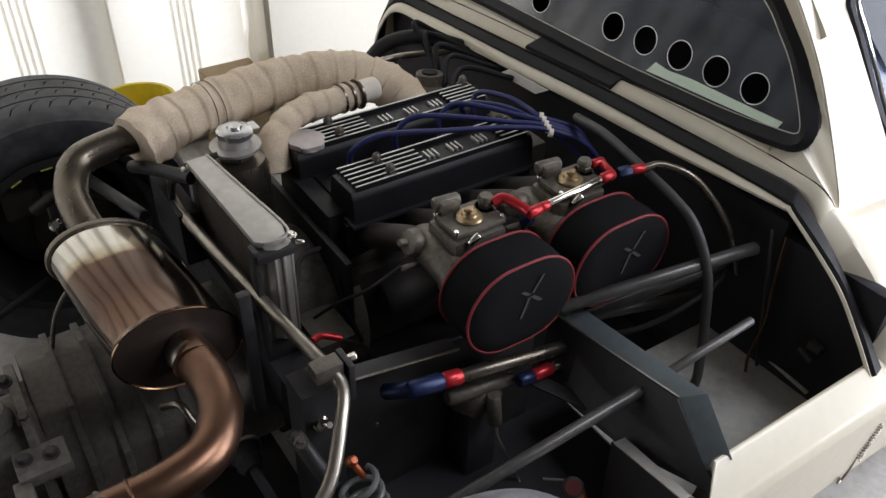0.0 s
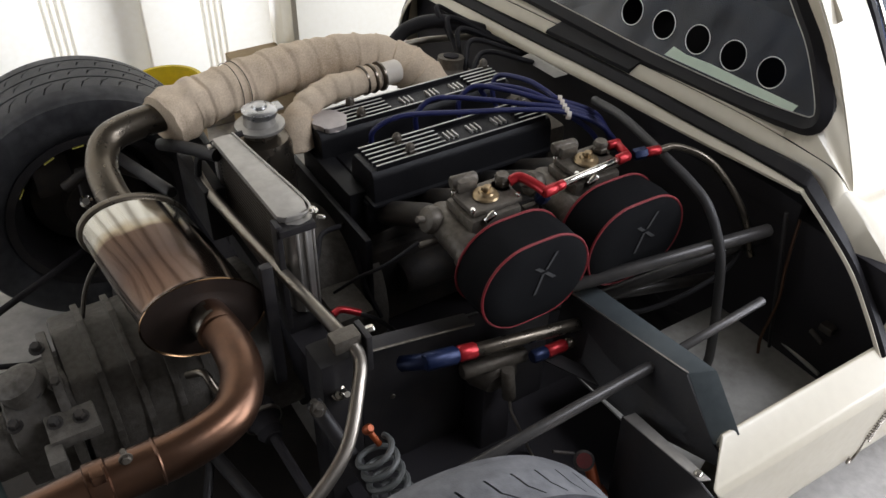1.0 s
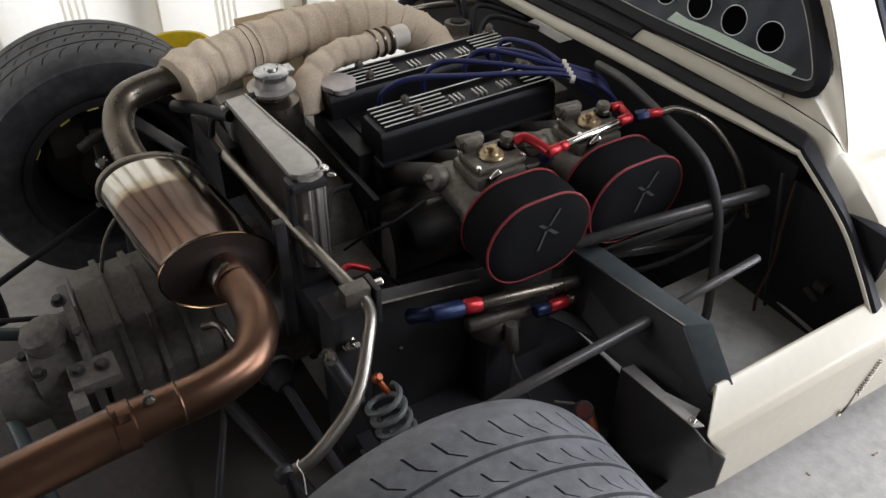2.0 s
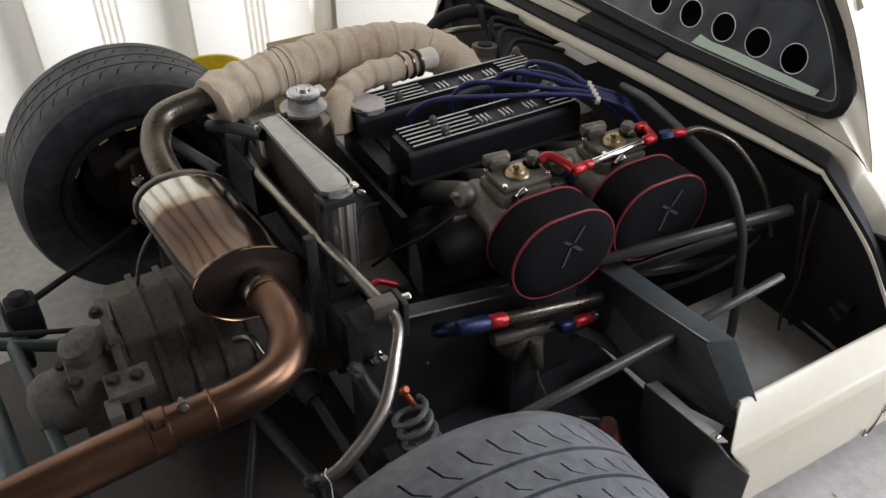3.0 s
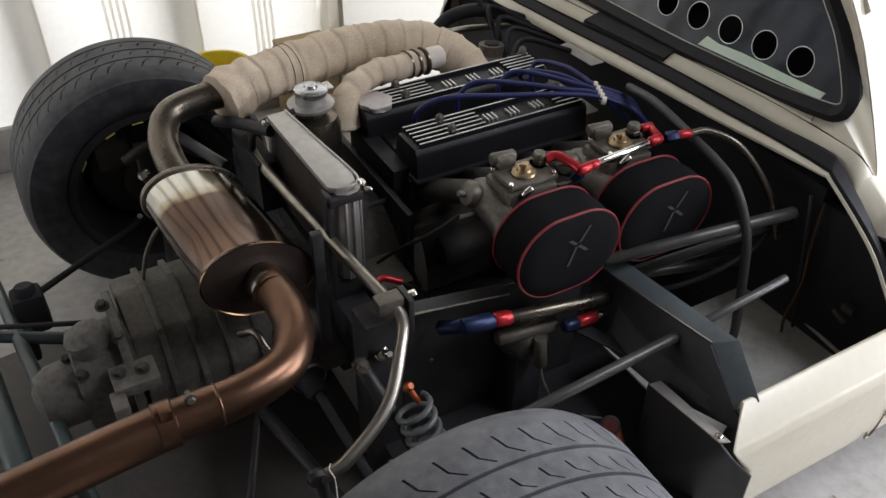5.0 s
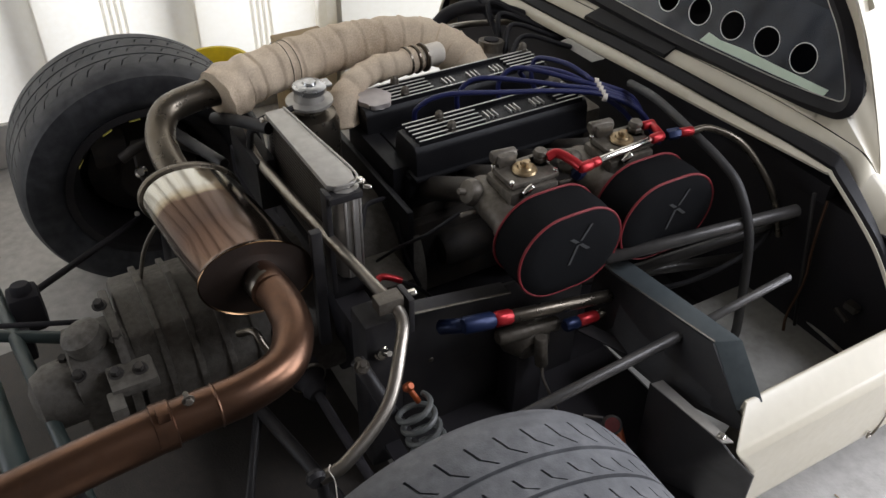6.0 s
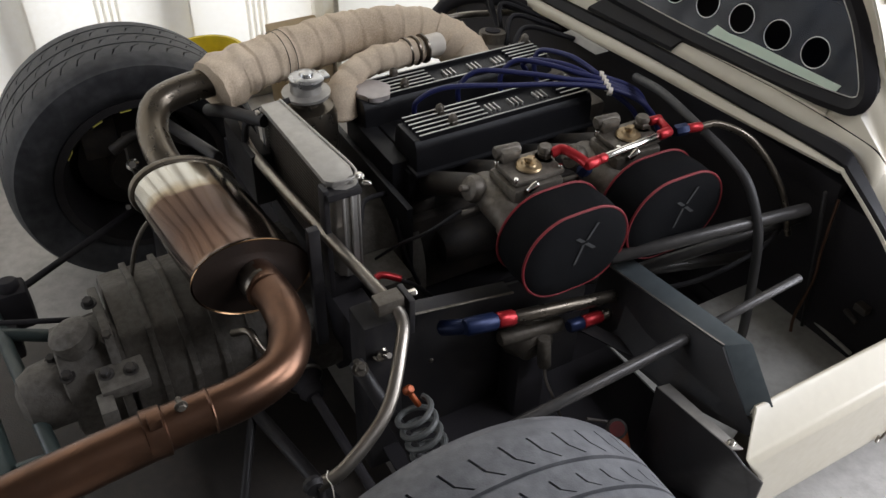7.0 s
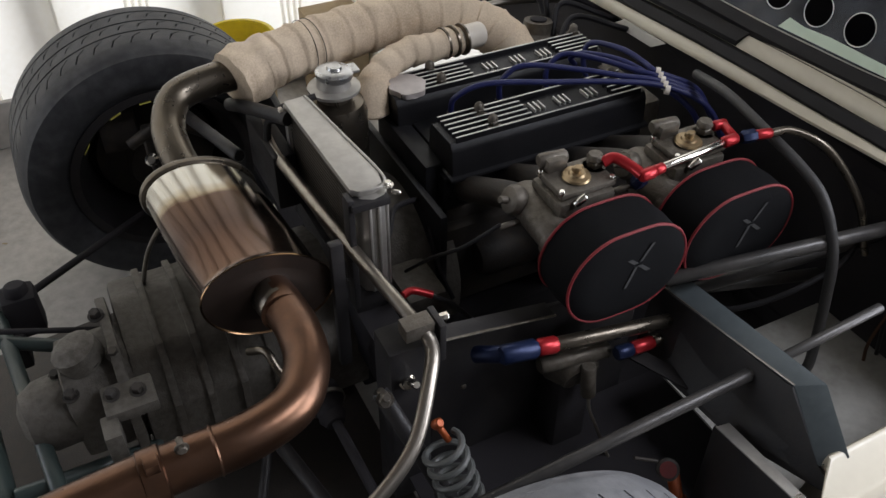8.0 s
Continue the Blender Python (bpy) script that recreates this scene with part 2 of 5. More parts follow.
def rings_mesh(rings, closed=False, caps=True):
    bm = bmesh.new()
    vs = [[bm.verts.new(v) for v in r] for r in rings]
    m = len(vs[0])
    pairs = list(zip(vs, vs[1:])) + ([(vs[-1], vs[0])] if closed else [])
    for a, b in pairs:
        for i in range(m):
            bm.faces.new((a[i], a[(i + 1) % m], b[(i + 1) % m], b[i]))
    if caps and not closed:
        bm.faces.new(vs[0])
        bm.faces.new(vs[-1][::-1])
    return bm


def tube(pts, r, n=8, seg=14, bumpy=0.0, flat=1.0, hollow=False):
    """A pipe along a smooth curve; r is one radius or a function of 0..1."""
    c = spline(pts, n)
    rings, up = [], None
    for i, q in enumerate(c):
        d = (c[min(i + 1, len(c) - 1)] - c[max(i - 1, 0)]).normalized()
        if up is None:
            up = Vector((0, 0, 1)) if abs(d.z) < 0.9 else Vector((1, 0, 0))
        side = d.cross(up).normalized()
        up = side.cross(d).normalized()
        rad = r(i / (len(c) - 1)) if callable(r) else r
        ring = []
        for k in range(seg):
            a = 2 * math.pi * k / seg
            v = q + (side * math.cos(a) + up * math.sin(a) * flat) * rad
            if bumpy:
                v += (v - q).normalized() * bumpy * noise.noise(v * 38)
            ring.append(v)
        rings.append(ring)
    if hollow:
        k = 0.88
        rings = rings + [[c[-1] + (v - c[-1]) * k for v in rings[-1]], [c[-1] + (v - c[-1]) * k + (c[-4] - c[-1]) for v in rings[-1]]]
    return rings_mesh(rings)


def rod(a, b, r, seg=14, bevel=True):
    a, b = Vector(a), Vector(b)
    d = (b - a).normalized()
    e = min(r * 0.25, (b - a).length * 0.25)
    return turned([(0.8 * r if bevel else r, 0), (r, e), (r, (b - a).length - e), (0.8 * r if bevel else r, (b - a).length)], a, d, seg)


def turned(profile, origin, axis, seg=24, flat=1.0, cap=True):
    """A lathe shape: rows of (radius, distance along the axis)."""
    q = Vector(axis).normalized().to_track_quat("Z", "Y").to_matrix()
    o = Vector(origin)
    rings = [[o + q @ Vector((r * math.cos(2 * math.pi * k / seg), r * flat * math.sin(2 * math.pi * k / seg), h)) for k in range(seg)] for r, h in profile]
    return rings_mesh(rings, caps=cap)


def prism(poly, axis, a, b, bevel=0.003):
    """A polygon in the other two axes, drawn out along one axis from a to b."""
    bm = bmesh.new()
    at = {"x": lambda u, v, w: (w, u, v), "y": lambda u, v, w: (u, w, v), "z": lambda u, v, w: (u, v, w)}[axis]
    p = [bm.verts.new(at(u, v, a)) for u, v in poly]
    q = [bm.verts.new(at(u, v, b)) for u, v in poly]
    k = len(poly)
    bm.faces.new(p)
    bm.faces.new(q[::-1])
    for i in range(k):
        bm.faces.new((p[i], q[i], q[(i + 1) % k], p[(i + 1) % k]))
    if bevel:
        bmesh.ops.bevel(bm, geom=bm.edges[:], offset=bevel, segments=2, affect="EDGES", profile=0.6)
    return bm


def slab(corners, depth, bevel=0.002):
    """A plate on a ring of corners in space, thickened along depth."""
    bm = bmesh.new()
    d = Vector(depth)
    p = [bm.verts.new(Vector(c)) for c in corners]
    q = [bm.verts.new(Vector(c) + d) for c in corners]
    k = len(p)
    bm.faces.new(p)
    bm.faces.new(q[::-1])
    for i in range(k):
        bm.faces.new((p[i], q[i], q[(i + 1) % k], p[(i + 1) % k]))
    if bevel:
        bmesh.ops.bevel(bm, geom=bm.edges[:], offset=bevel, segments=2, affect="EDGES", profile=0.6)
    return bm


def loft(rows, thick=0.0, depth=(0, 0, 0)):
    """A sheet through rows of points; with a depth it becomes a shell."""
    bm = bmesh.new()
    g = [[bm.verts.new(p) for p in r] for r in rows]
    for a, b in zip(g, g[1:]):
        for i in range(len(a) - 1):
            bm.faces.new((a[i], a[i + 1], b[i + 1], b[i]))
    if thick:
        bmesh.ops.recalc_face_normals(bm, faces=bm.faces)
        bmesh.ops.solidify(bm, geom=bm.faces[:], thickness=thick)
    return bm


def hexnut(at, axis, r, h, washer=True):
    b = turned([(r * 0.85, 0), (r, h * 0.2), (r, h * 0.8), (r * 0.8, h)], at, axis, 6)
    if washer:
        b = join(b, turned([(r * 1.4, -0.001), (r * 1.4, 0.001)], at, axis, 16))
    return b


def coil(a, b, r, wire, turns, n=20):
    a, b = Vector(a), Vector(b)
    q = (b - a).normalized().to_track_quat("Z", "Y").to_matrix()
    L = (b - a).length
    k = int(turns * n)
    pts = [a + q @ Vector((r * math.cos(2 * math.pi * i / n), r * math.sin(2 * math.pi * i / n), L * i / k)) for i in range(k + 1)]
    return tube(pts, wire, 1, 8)


# ---- the garage ----
X0, X1, Y0, Y1, ZC = -2.6, 4.2, -2.6, 2.72, 2.75


def floor_sheet():
    bm = bmesh.new()
    bmesh.ops.create_grid(bm, x_segments=60, y_segments=44, size=0.5)
    for v in bm.verts:
        v.co = Vector((X0 + (v.co.x + 0.5) * (X1 - X0 + 4), Y0 + (v.co.y + 0.5) * (Y1 + 0.1 - Y0), 0))
        v.co.z = 0.0015 * noise.noise(v.co * 1.7) - 0.0015
    return bm


solo("floor", floor_sheet(), CONCRETE, "worn pale grey concrete garage floor with dust and stains", "floor", kind="structure")


def ribbed_wall():
    """Sheet steel panels, each with three fine ribs and an edge that rolls back and then steps out."""
    prof = []
    x = 0.322 - 0.4435 * 7
    pitch = 0.4435
    while x < 1.2:
        row = [(0.0, 0.0), (0.17, 0.0)]
        for k in range(4):
            c = 0.185 + k * 0.019
            row += [(c - 0.005, 0), (c - 0.0025, -0.014), (c + 0.0025, -0.014), (c + 0.005, 0)]
        row += [(0.30, 0.0), (0.345, -0.008), (0.39, -0.022), (0.436, -0.045), (0.4434, -0.045)]
        prof += [(x + u, Y1 + v) for u, v in row]
        x += pitch
    prof = [p for p in prof if X0 <= p[0] <= 1.16]
    rows = [[(px, py, z) for px, py in prof] for z in (0.0, 0.6, 1.3, 2.0, ZC)]
    return loft(rows)


solo("wall_north", ribbed_wall(), WALLSHEET, "cream painted ribbed sheet steel garage wall", "wall", kind="structure", smooth=25)
solo("wall_north_board", loft([[(1.165, 2.5, 0), (2.4, 2.5, 0), (X1, 2.5, 0)], [(1.165, 2.5, ZC), (2.4, 2.5, ZC), (X1, 2.5, ZC)]]), WALLSHEET, "plain white painted flush wall panel", "wall", kind="structure")
solo("trim_panel_edge", box(1.145, 1.163, 2.485, 2.57, 0, ZC, 0.004), CREAM, "narrow cream steel edge trim of the wall panel", "trim", kind="structure")
solo("wall_north_return", box(1.165, 1.175, 2.572, 2.75, 0, ZC, 0), CREAM, "short return of the flush wall panel", "wall", kind="structure")
solo("baseboard", box(X0, 1.13, 2.68, 2.70, 0, 0.14, 0.004), CONCRETE, "low grey plinth along the ribbed wall", "baseboard", kind="structure")
# unseen posts added behind the seams, to shade an edge of each sheet
for k in range(-5, 3):
    e = 0.322 + 0.4435 * k
    if X0 < e < 1.16:
        solo("seam_shade_post", box(e - 0.085, e - 0.012, 2.735, 2.80, 0, ZC, 0.004), SHADEPOST, "unseen brown post added behind a seam to shade the wall sheets", "post", "wall posts", kind="structure")
solo("wall_south", box(X0, X1, Y0 - 0.1, Y0, 0, ZC, 0), PLASTER, "plain grey garage side wall", "wall", kind="structure")
solo("wall_west", join(box(X0 - 0.1, X0, Y0, BACK_Y0, 0, ZC, 0), box(X0 - 0.1, X0, BACK_Y1, 2.9, 0, ZC, 0), box(X0 - 0.1, X0, BACK_Y0, BACK_Y1, BACK_H + 0.05, ZC, 0)), PLASTER, "plain grey garage end wall with a doorway", "wall", kind="structure")
solo("wall_east", join(box(X1, X1 + 0.1, Y0, DOOR_Y0, 0, ZC, 0), box(X1, X1 + 0.1, DOOR_Y1, 2.9, 0, ZC, 0), box(X1, X1 + 0.1, DOOR_Y0, DOOR_Y1, DOOR_H + 0.1, ZC, 0)), PLASTER, "garage end wall round the open door", "wall", kind="structure")
solo("ceiling", join(box(X0, X1, Y0, ROOF_Y0, ZC, ZC + 0.1, 0), box(X0, X1, ROOF_Y1, 2.9, ZC, ZC + 0.1, 0), box(X0, ROOF_X0, ROOF_Y0, ROOF_Y1, ZC, ZC + 0.1, 0), box(ROOF_X1, X1, ROOF_Y0, ROOF_Y1, ZC, ZC + 0.1, 0)), PLASTER, "plain dim garage ceiling with an opening for the added lamp", "ceiling", kind="structure")

# ---- the car: shell, glass and wheels ----
car = thing("sports_car", (1.0, 1.45, 0), "cream low sports car with its rear bodywork removed, engine bay open", "car")


def strip(lower, upper, thick, n=6):
    a, b = spline(lower, n), spline(upper, n)
    rings = []
    for i, (p, q) in enumerate(zip(a, b)):
        t = (a[min(i + 1, len(a) - 1)] - a[max(i - 1, 0)]).normalized()
        nrm = (q - p).cross(t).normalized() * thick
        if nrm.z < 0:
            nrm = -nrm
        m1, m2 = p.lerp(q, 0.15), p.lerp(q, 0.85)
        rings.append([p, m1 + nrm, m2 + nrm, q, q - nrm, p - nrm])
    return rings_mesh(rings)


# lines over the rear edge of the cabin, from the far flank to the near sill
LIP0 = [(1.34, 2.21, 0.38), (1.35, 2.19, 0.47), (1.365, 2.13, 0.545), (1.37, 1.99, 0.557), (1.37, 1.862, 0.566), (1.37, 1.636, 0.582), (1.37, 1.443, 0.598), (1.37, 1.275, 0.609), (1.37, 1.128, 0.619), (1.37, 0.999, 0.630), (1.37, 0.905, 0.637), (1.37, 0.884, 0.634), (1.37, 0.779, 0.566), (1.37, 0.72, 0.505), (1.368, 0.672, 0.448)]
LIP1 = [(1.36, 2.23, 0.39), (1.37, 2.21, 0.48), (1.38, 2.14, 0.562), (1.385, 2.013, 0.578), (1.385, 1.886, 0.588), (1.385, 1.658, 0.602), (1.385, 1.465, 0.617), (1.385, 1.296, 0.627), (1.385, 1.146, 0.633), (1.385, 1.015, 0.640), (1.378, 0.905, 0.645), (1.374, 0.880, 0.638), (1.374, 0.775, 0.570), (1.374, 0.716, 0.509), (1.372, 0.668, 0.452)]
SEA1 = [(1.39, 2.24, 0.40), (1.395, 2.22, 0.50), (1.40, 2.16, 0.585), (1.40, 2.02, 0.600), (1.40, 1.909, 0.606), (1.40, 1.681, 0.622), (1.40, 1.486, 0.637), (1.40, 1.316, 0.647), (1.40, 1.166, 0.652), (1.40, 1.034, 0.660), (1.40, 0.93, 0.667), (1.40, 0.892, 0.657), (1.40, 0.825, 0.604), (1.40, 0.746, 0.528), (1.40, 0.675, 0.455)]
LINE = [(1.41, 2.20, 0.56), (1.414, 2.10, 0.612), (1.415, 1.884, 0.634), (1.415, 1.704, 0.647), (1.415, 1.507, 0.659), (1.415, 1.337, 0.671), (1.415, 1.189, 0.680), (1.415, 1.056, 0.685), (1.415, 0.935, 0.683), (1.42, 0.877, 0.674), (1.445, 0.848, 0.634)]
SEAD = [(1.402, 2.16, 0.588), (1.402, 2.06, 0.599), (1.402, 1.884, 0.609), (1.402, 1.704, 0.622), (1.402, 1.507, 0.636), (1.402, 1.337, 0.647), (1.402, 1.189, 0.653), (1.402, 1.056, 0.658), (1.402, 0.935, 0.660), (1.403, 0.87, 0.638), (1.405, 0.838, 0.608)]
WIN0 = [(1.43, 2.12, 0.645), (1.43, 1.956, 0.650), (1.43, 1.725, 0.658), (1.43, 1.527, 0.668), (1.43, 1.355, 0.678), (1.43, 1.203, 0.685), (1.43, 1.07, 0.691), (1.43, 0.99, 0.692)]
LIND = [(1.416, 2.12, 0.612), (1.416, 1.956, 0.630), (1.416, 1.725, 0.648), (1.416, 1.527, 0.660), (1.416, 1.355, 0.672), (1.416, 1.203, 0.682), (1.416, 1.07, 0.687), (1.416, 0.985, 0.687)]
part("rear_lip", strip(LIP0, LIP1, 0.003), CREAM, car, "thin cream edge of the engine bay")
part("weather_seal", strip(LIP1, SEA1, 0.006), SEAL, car, "black rubber weather seal")
part("rear_deck", strip(SEAD, LINE, 0.002), CREAM, car, "narrow cream panel under the rear window")
part("deck_upper", strip(LIND, WIN0, 0.002), CREAM, car)


def on_glass(y, z, out=0.0):
    """A point in the forward leaning plane of the rear window."""
    return (1.43 + 0.33 * (z - 0.71) - out, y, z)


OUTLINE = [(0.956, 0.729), (0.953, 0.743), (0.971, 0.769), (1.001, 0.804), (1.028, 0.831), (1.06, 0.856), (1.107, 0.890), (1.18, 0.920), (1.3, 0.938), (1.5, 0.94), (1.7, 0.93), (1.85, 0.90), (1.95, 0.85), (2.02, 0.78), (2.04, 0.72), (2.02, 0.692), (1.95, 0.684), (1.744, 0.690), (1.529, 0.694), (1.359, 0.697), (1.211, 0.704), (1.081, 0.712), (0.983, 0.723)]


def rounded_loop(pts, steps=4):
    """A closed smooth line through the points."""
    out, k = [], len(pts)
    for i in range(k):
        p = [Vector(pts[(i + j) % k]) for j in (-1, 0, 1, 2)]
        for s in range(steps):
            u = s / steps
            out.append(tuple(0.5 * (2 * p[1] + (p[2] - p[0]) * u + (2 * p[0] - 5 * p[1] + 4 * p[2] - p[3]) * u * u + (3 * p[1] - p[0] - 3 * p[2] + p[3]) * u ** 3)))
    return out


OUTLINE = rounded_loop(OUTLINE)


def window_outline(grow=0.0):
    """The window's outline as (y, z), moved out by grow."""
    out, k = [], len(OUTLINE)
    for i in range(k):
        a, b = Vector(OUTLINE[i - 1]), Vector(OUTLINE[(i + 1) % k])
        t = (b - a).normalized()
        out.append((OUTLINE[i][0] - t.y * grow, OUTLINE[i][1] + t.x * grow))
    return out


HOLES = [(1.409, 0.749), (1.321, 0.753), (1.234, 0.757), (1.148, 0.76), (1.063, 0.763), (1.626, 0.732)]


def circle(y, z, r, n=24):
    return [(y + r * math.cos(2 * math.pi * a / n), z + r * 0.92 * math.sin(2 * math.pi * a / n)) for a in range(n)]


def pane_with_holes():
    bm = bmesh.new()
    edges = []
    for lp in [window_outline(0.004)] + [circle(hy, hz, 0.0275) for hy, hz in HOLES]:
        vs = [bm.verts.new(on_glass(y, z)) for y, z in lp]
        edges += [bm.edges.new((vs[i], vs[(i + 1) % len(vs)])) for i in range(len(vs))]
    bmesh.ops.triangle_fill(bm, use_beauty=True, use_dissolve=False, edges=edges)
    return bm


window = part("rear_window", pane_with_holes(), PERSPEX, car, "tinted rear window pane with round vent holes", smooth=0)
window.visible_shadow = False
for hy, hz in HOLES:
    c = circle(hy, hz, 0.0275)
    part("hole_rim", tube([on_glass(y, z) for y, z in c + c[:1]], 0.001, 1, 6), RIM, window, "bright cut edge of a vent hole")


def ring_shell(outer, inner):
    bm = bmesh.new()
    k = len(outer)
    mid = [((a[0] + b[0]) / 2, (a[1] + b[1]) / 2) for a, b in zip(outer, inner)]
    loops = [[bm.verts.new(on_glass(y, z, f)) for y, z in lp] for f, lp in ((0.0, outer), (0.012, mid), (0.004, inner), (-0.012, inner), (-0.012, outer))]
    for a, b in zip(loops, loops[1:] + loops[:1]):
        for i in range(k):
            bm.faces.new((a[i], a[(i + 1) % k], b[(i + 1) % k], b[i]))
    return bm


part("window_gasket", ring_shell(window_outline(0.027), window_outline(-0.001)), SEAL, car, "wide black rubber window gasket")
EDGE = window_outline(-0.003)
part("pane_edge", tube([on_glass(y, z, 0.002) for y, z in EDGE + EDGE[:1]], 0.0013, 1, 6), ALLOY, window, "pale worn edge of the pane")
part("masking_tape", slab([on_glass(y, z, 0.003) for y, z in ((1.29, 0.708), (1.277, 0.728), (1.243, 0.7255), (1.186, 0.731), (1.09, 0.7335), (0.988, 0.737), (0.992, 0.7245), (1.10, 0.718))], (0.002, 0, 0), 0), TAPE, window, "strip of pale green tape")


def rear_panel():
    """Cream panel above and beside the window."""
    bm = bmesh.new()
    a = [bm.verts.new(on_glass(y, z, -0.002)) for y, z in window_outline(0.022)]
    b = [bm.verts.new(on_glass(y, z, -0.004)) for y, z in window_outline(0.06)]
    k = len(a)
    for i in range(16, 64):
        bm.faces.new((a[i], a[(i + 1) % k], b[(i + 1) % k], b[i]))
    return bm


part("rear_panel", rear_panel(), CREAM, car)
# the buttress beside the rear window, and the wing below it
BI = [(1.431, 1.0, 0.690), (1.431, 0.962, 0.697), (1.433, 0.937, 0.709), (1.437, 0.928, 0.724), (1.444, 0.928, 0.745), (1.453, 0.944, 0.771), (1.464, 0.973, 0.806), (1.475, 1.003, 0.839), (1.486, 1.045, 0.87), (1.498, 1.095, 0.905)]
BE = [(1.417, 0.985, 0.686), (1.418, 0.925, 0.683), (1.425, 0.875, 0.673), (1.454, 0.853, 0.628), (1.46, 0.877, 0.672), (1.46, 0.905, 0.727), (1.46, 0.933, 0.778), (1.462, 0.967, 0.832), (1.466, 1.015, 0.890), (1.475, 1.06, 0.93)]
BE2 = [(1.454, 0.853, 0.622), (1.458, 0.865, 0.65), (1.46, 0.877, 0.672), (1.46, 0.905, 0.727), (1.46, 0.933, 0.778), (1.462, 0.967, 0.832), (1.466, 1.015, 0.890), (1.475, 1.06, 0.93)]
BO = [(1.60, 0.843, 0.622), (1.595, 0.855, 0.65), (1.588, 0.872, 0.685), (1.575, 0.905, 0.745), (1.565, 0.94, 0.800), (1.572, 0.99, 0.855), (1.588, 1.03, 0.887), (1.62, 1.075, 0.93)]
part("buttress_inner", loft([spline(BI, 3), spline(BE, 3)], 0.002), CREAM, car)
part("buttress", loft([spline(BE2, 3), spline(BO, 3)], 0.003), CREAM, car, "cream roof buttress beside the rear window", smooth=30)


def hip():
    """The wing turns in at the rear along a crease and meets the seal."""
    seam = [(1.404, 0.898, 0.656), (1.404, 0.868, 0.638), (1.404, 0.843, 0.617), (1.404, 0.805, 0.580), (1.404, 0.745, 0.520), (1.402, 0.70, 0.472), (1.40, 0.672, 0.447)]
    crease = [(1.43, 0.89, 0.658), (1.43, 0.868, 0.651), (1.43, 0.843, 0.640), (1.43, 0.806, 0.617), (1.43, 0.751, 0.579), (1.43, 0.70, 0.530), (1.43, 0.655, 0.462)]
    rows = [spline(seam, 3), spline([(x - 0.003, y, z - 0.002) for x, y, z in crease], 3), spline([(x + 0.004, y, z) for x, y, z in crease], 3)]
    for x, dz, dy in ((1.47, 0.0, 0.0), (1.6, -0.003, -0.004), (2.0, -0.006, -0.01), (2.8, -0.045, 0.0), (3.3, -0.12, 0.03)):
        rows.append(spline([(x, 0.89, 0.628 + dz), (x, 0.868, 0.627 + dz), (x, 0.843, 0.625 + dz), (x, 0.806 + dy, 0.612 + dz), (x, 0.751 + dy, 0.576 + dz), (x, 0.70 + dy, 0.527 + dz), (x, 0.656 + dy, 0.459 + dz)], 3))
    return loft(rows, 0.003)


part("rear_wing", hip(), CREAM, car, "rounded cream rear wing beside the cabin", smooth=35)


def hip_far():
    rows = []
    for x in (1.39, 1.45, 1.6, 2.2, 3.2):
        rows.append(spline([(x, 2.0, 0.645), (x, 2.14, 0.60), (x, 2.21, 0.52), (x, 2.235, 0.43), (x, 2.24, 0.30), (x, 2.23, 0.18)], 3))
    return loft(rows, 0.003)


part("far_wing", hip_far(), CREAM, car, "cream rear wing on the far flank", smooth=50)
# side window and roof, only their beginnings are seen
SW = [(1.605, 0.893, 0.705), (1.592, 0.925, 0.75), (1.585, 0.955, 0.80), (1.592, 1.0, 0.853), (1.62, 1.05, 0.90), (1.75, 1.09, 0.95), (2.5, 1.10, 0.98), (2.5, 0.88, 0.69), (1.70, 0.872, 0.675)]
sw = part("side_window", slab(SW, (0.0, 0.008, 0.0), 0), PERSPEX, car, "side window pane seen past the buttress", smooth=0)
part("side_window_seal", tube([(x - 0.006, y - 0.002, z) for x, y, z in (*SW, SW[0])], 0.013, 3, 8), SEAL, car)
part("side_window_trim", tube([(x + 0.016, y - 0.008, z + 0.002) for x, y, z in (SW[8], SW[0], SW[1], SW[2], SW[3], SW[4], SW[5], SW[6])], 0.0042, 4, 8), BRIGHT, car, "thin bright window trim")
part("inner_card", slab([(1.75, 0.98, 0.80), (1.75, 1.0, 0.83), (1.9, 1.0, 0.83), (1.9, 0.98, 0.80)], (0.0, 0.004, 0.0), 0), WHITEP, car, "small white card inside the side window")
part("side_panel", loft([[(1.60, 0.843, 0.622), (1.60, 0.862, 0.66)], [(2.0, 0.843, 0.622), (2.0, 0.868, 0.67)], [(3.0, 0.87, 0.60), (3.0, 0.88, 0.66)]], 0.003), CREAM, car)
part("roof", loft([[(1.50, y, 0.945 - 0.05 * abs(y - 1.45) ** 2) for y in (1.06, 1.25, 1.45, 1.65, 1.9)], [(1.65, y, 0.99 - 0.06 * abs(y - 1.45) ** 2) for y in (1.06, 1.25, 1.45, 1.65, 1.9)], [(2.6, y, 1.03 - 0.08 * abs(y - 1.45) ** 2) for y in (1.05, 1.25, 1.45, 1.65, 1.9)]], 0.003), CREAM, car)
part("windscreen", slab([(2.6, 1.06, 0.99), (2.6, 1.86, 0.99), (3.02, 1.98, 0.665), (3.02, 0.94, 0.665)], (0.008, 0, 0.004), 0), PERSPEX, car, smooth=0)
part("bonnet", loft([[(x, y, z - 0.09 * abs(y - 1.46) ** 2) for y in (0.875, 1.05, 1.25, 1.46, 1.67, 1.87, 2.045)] for x, z in ((3.0, 0.69), (3.25, 0.66), (3.42, 0.60))], 0.003), CREAM, car, smooth=50)
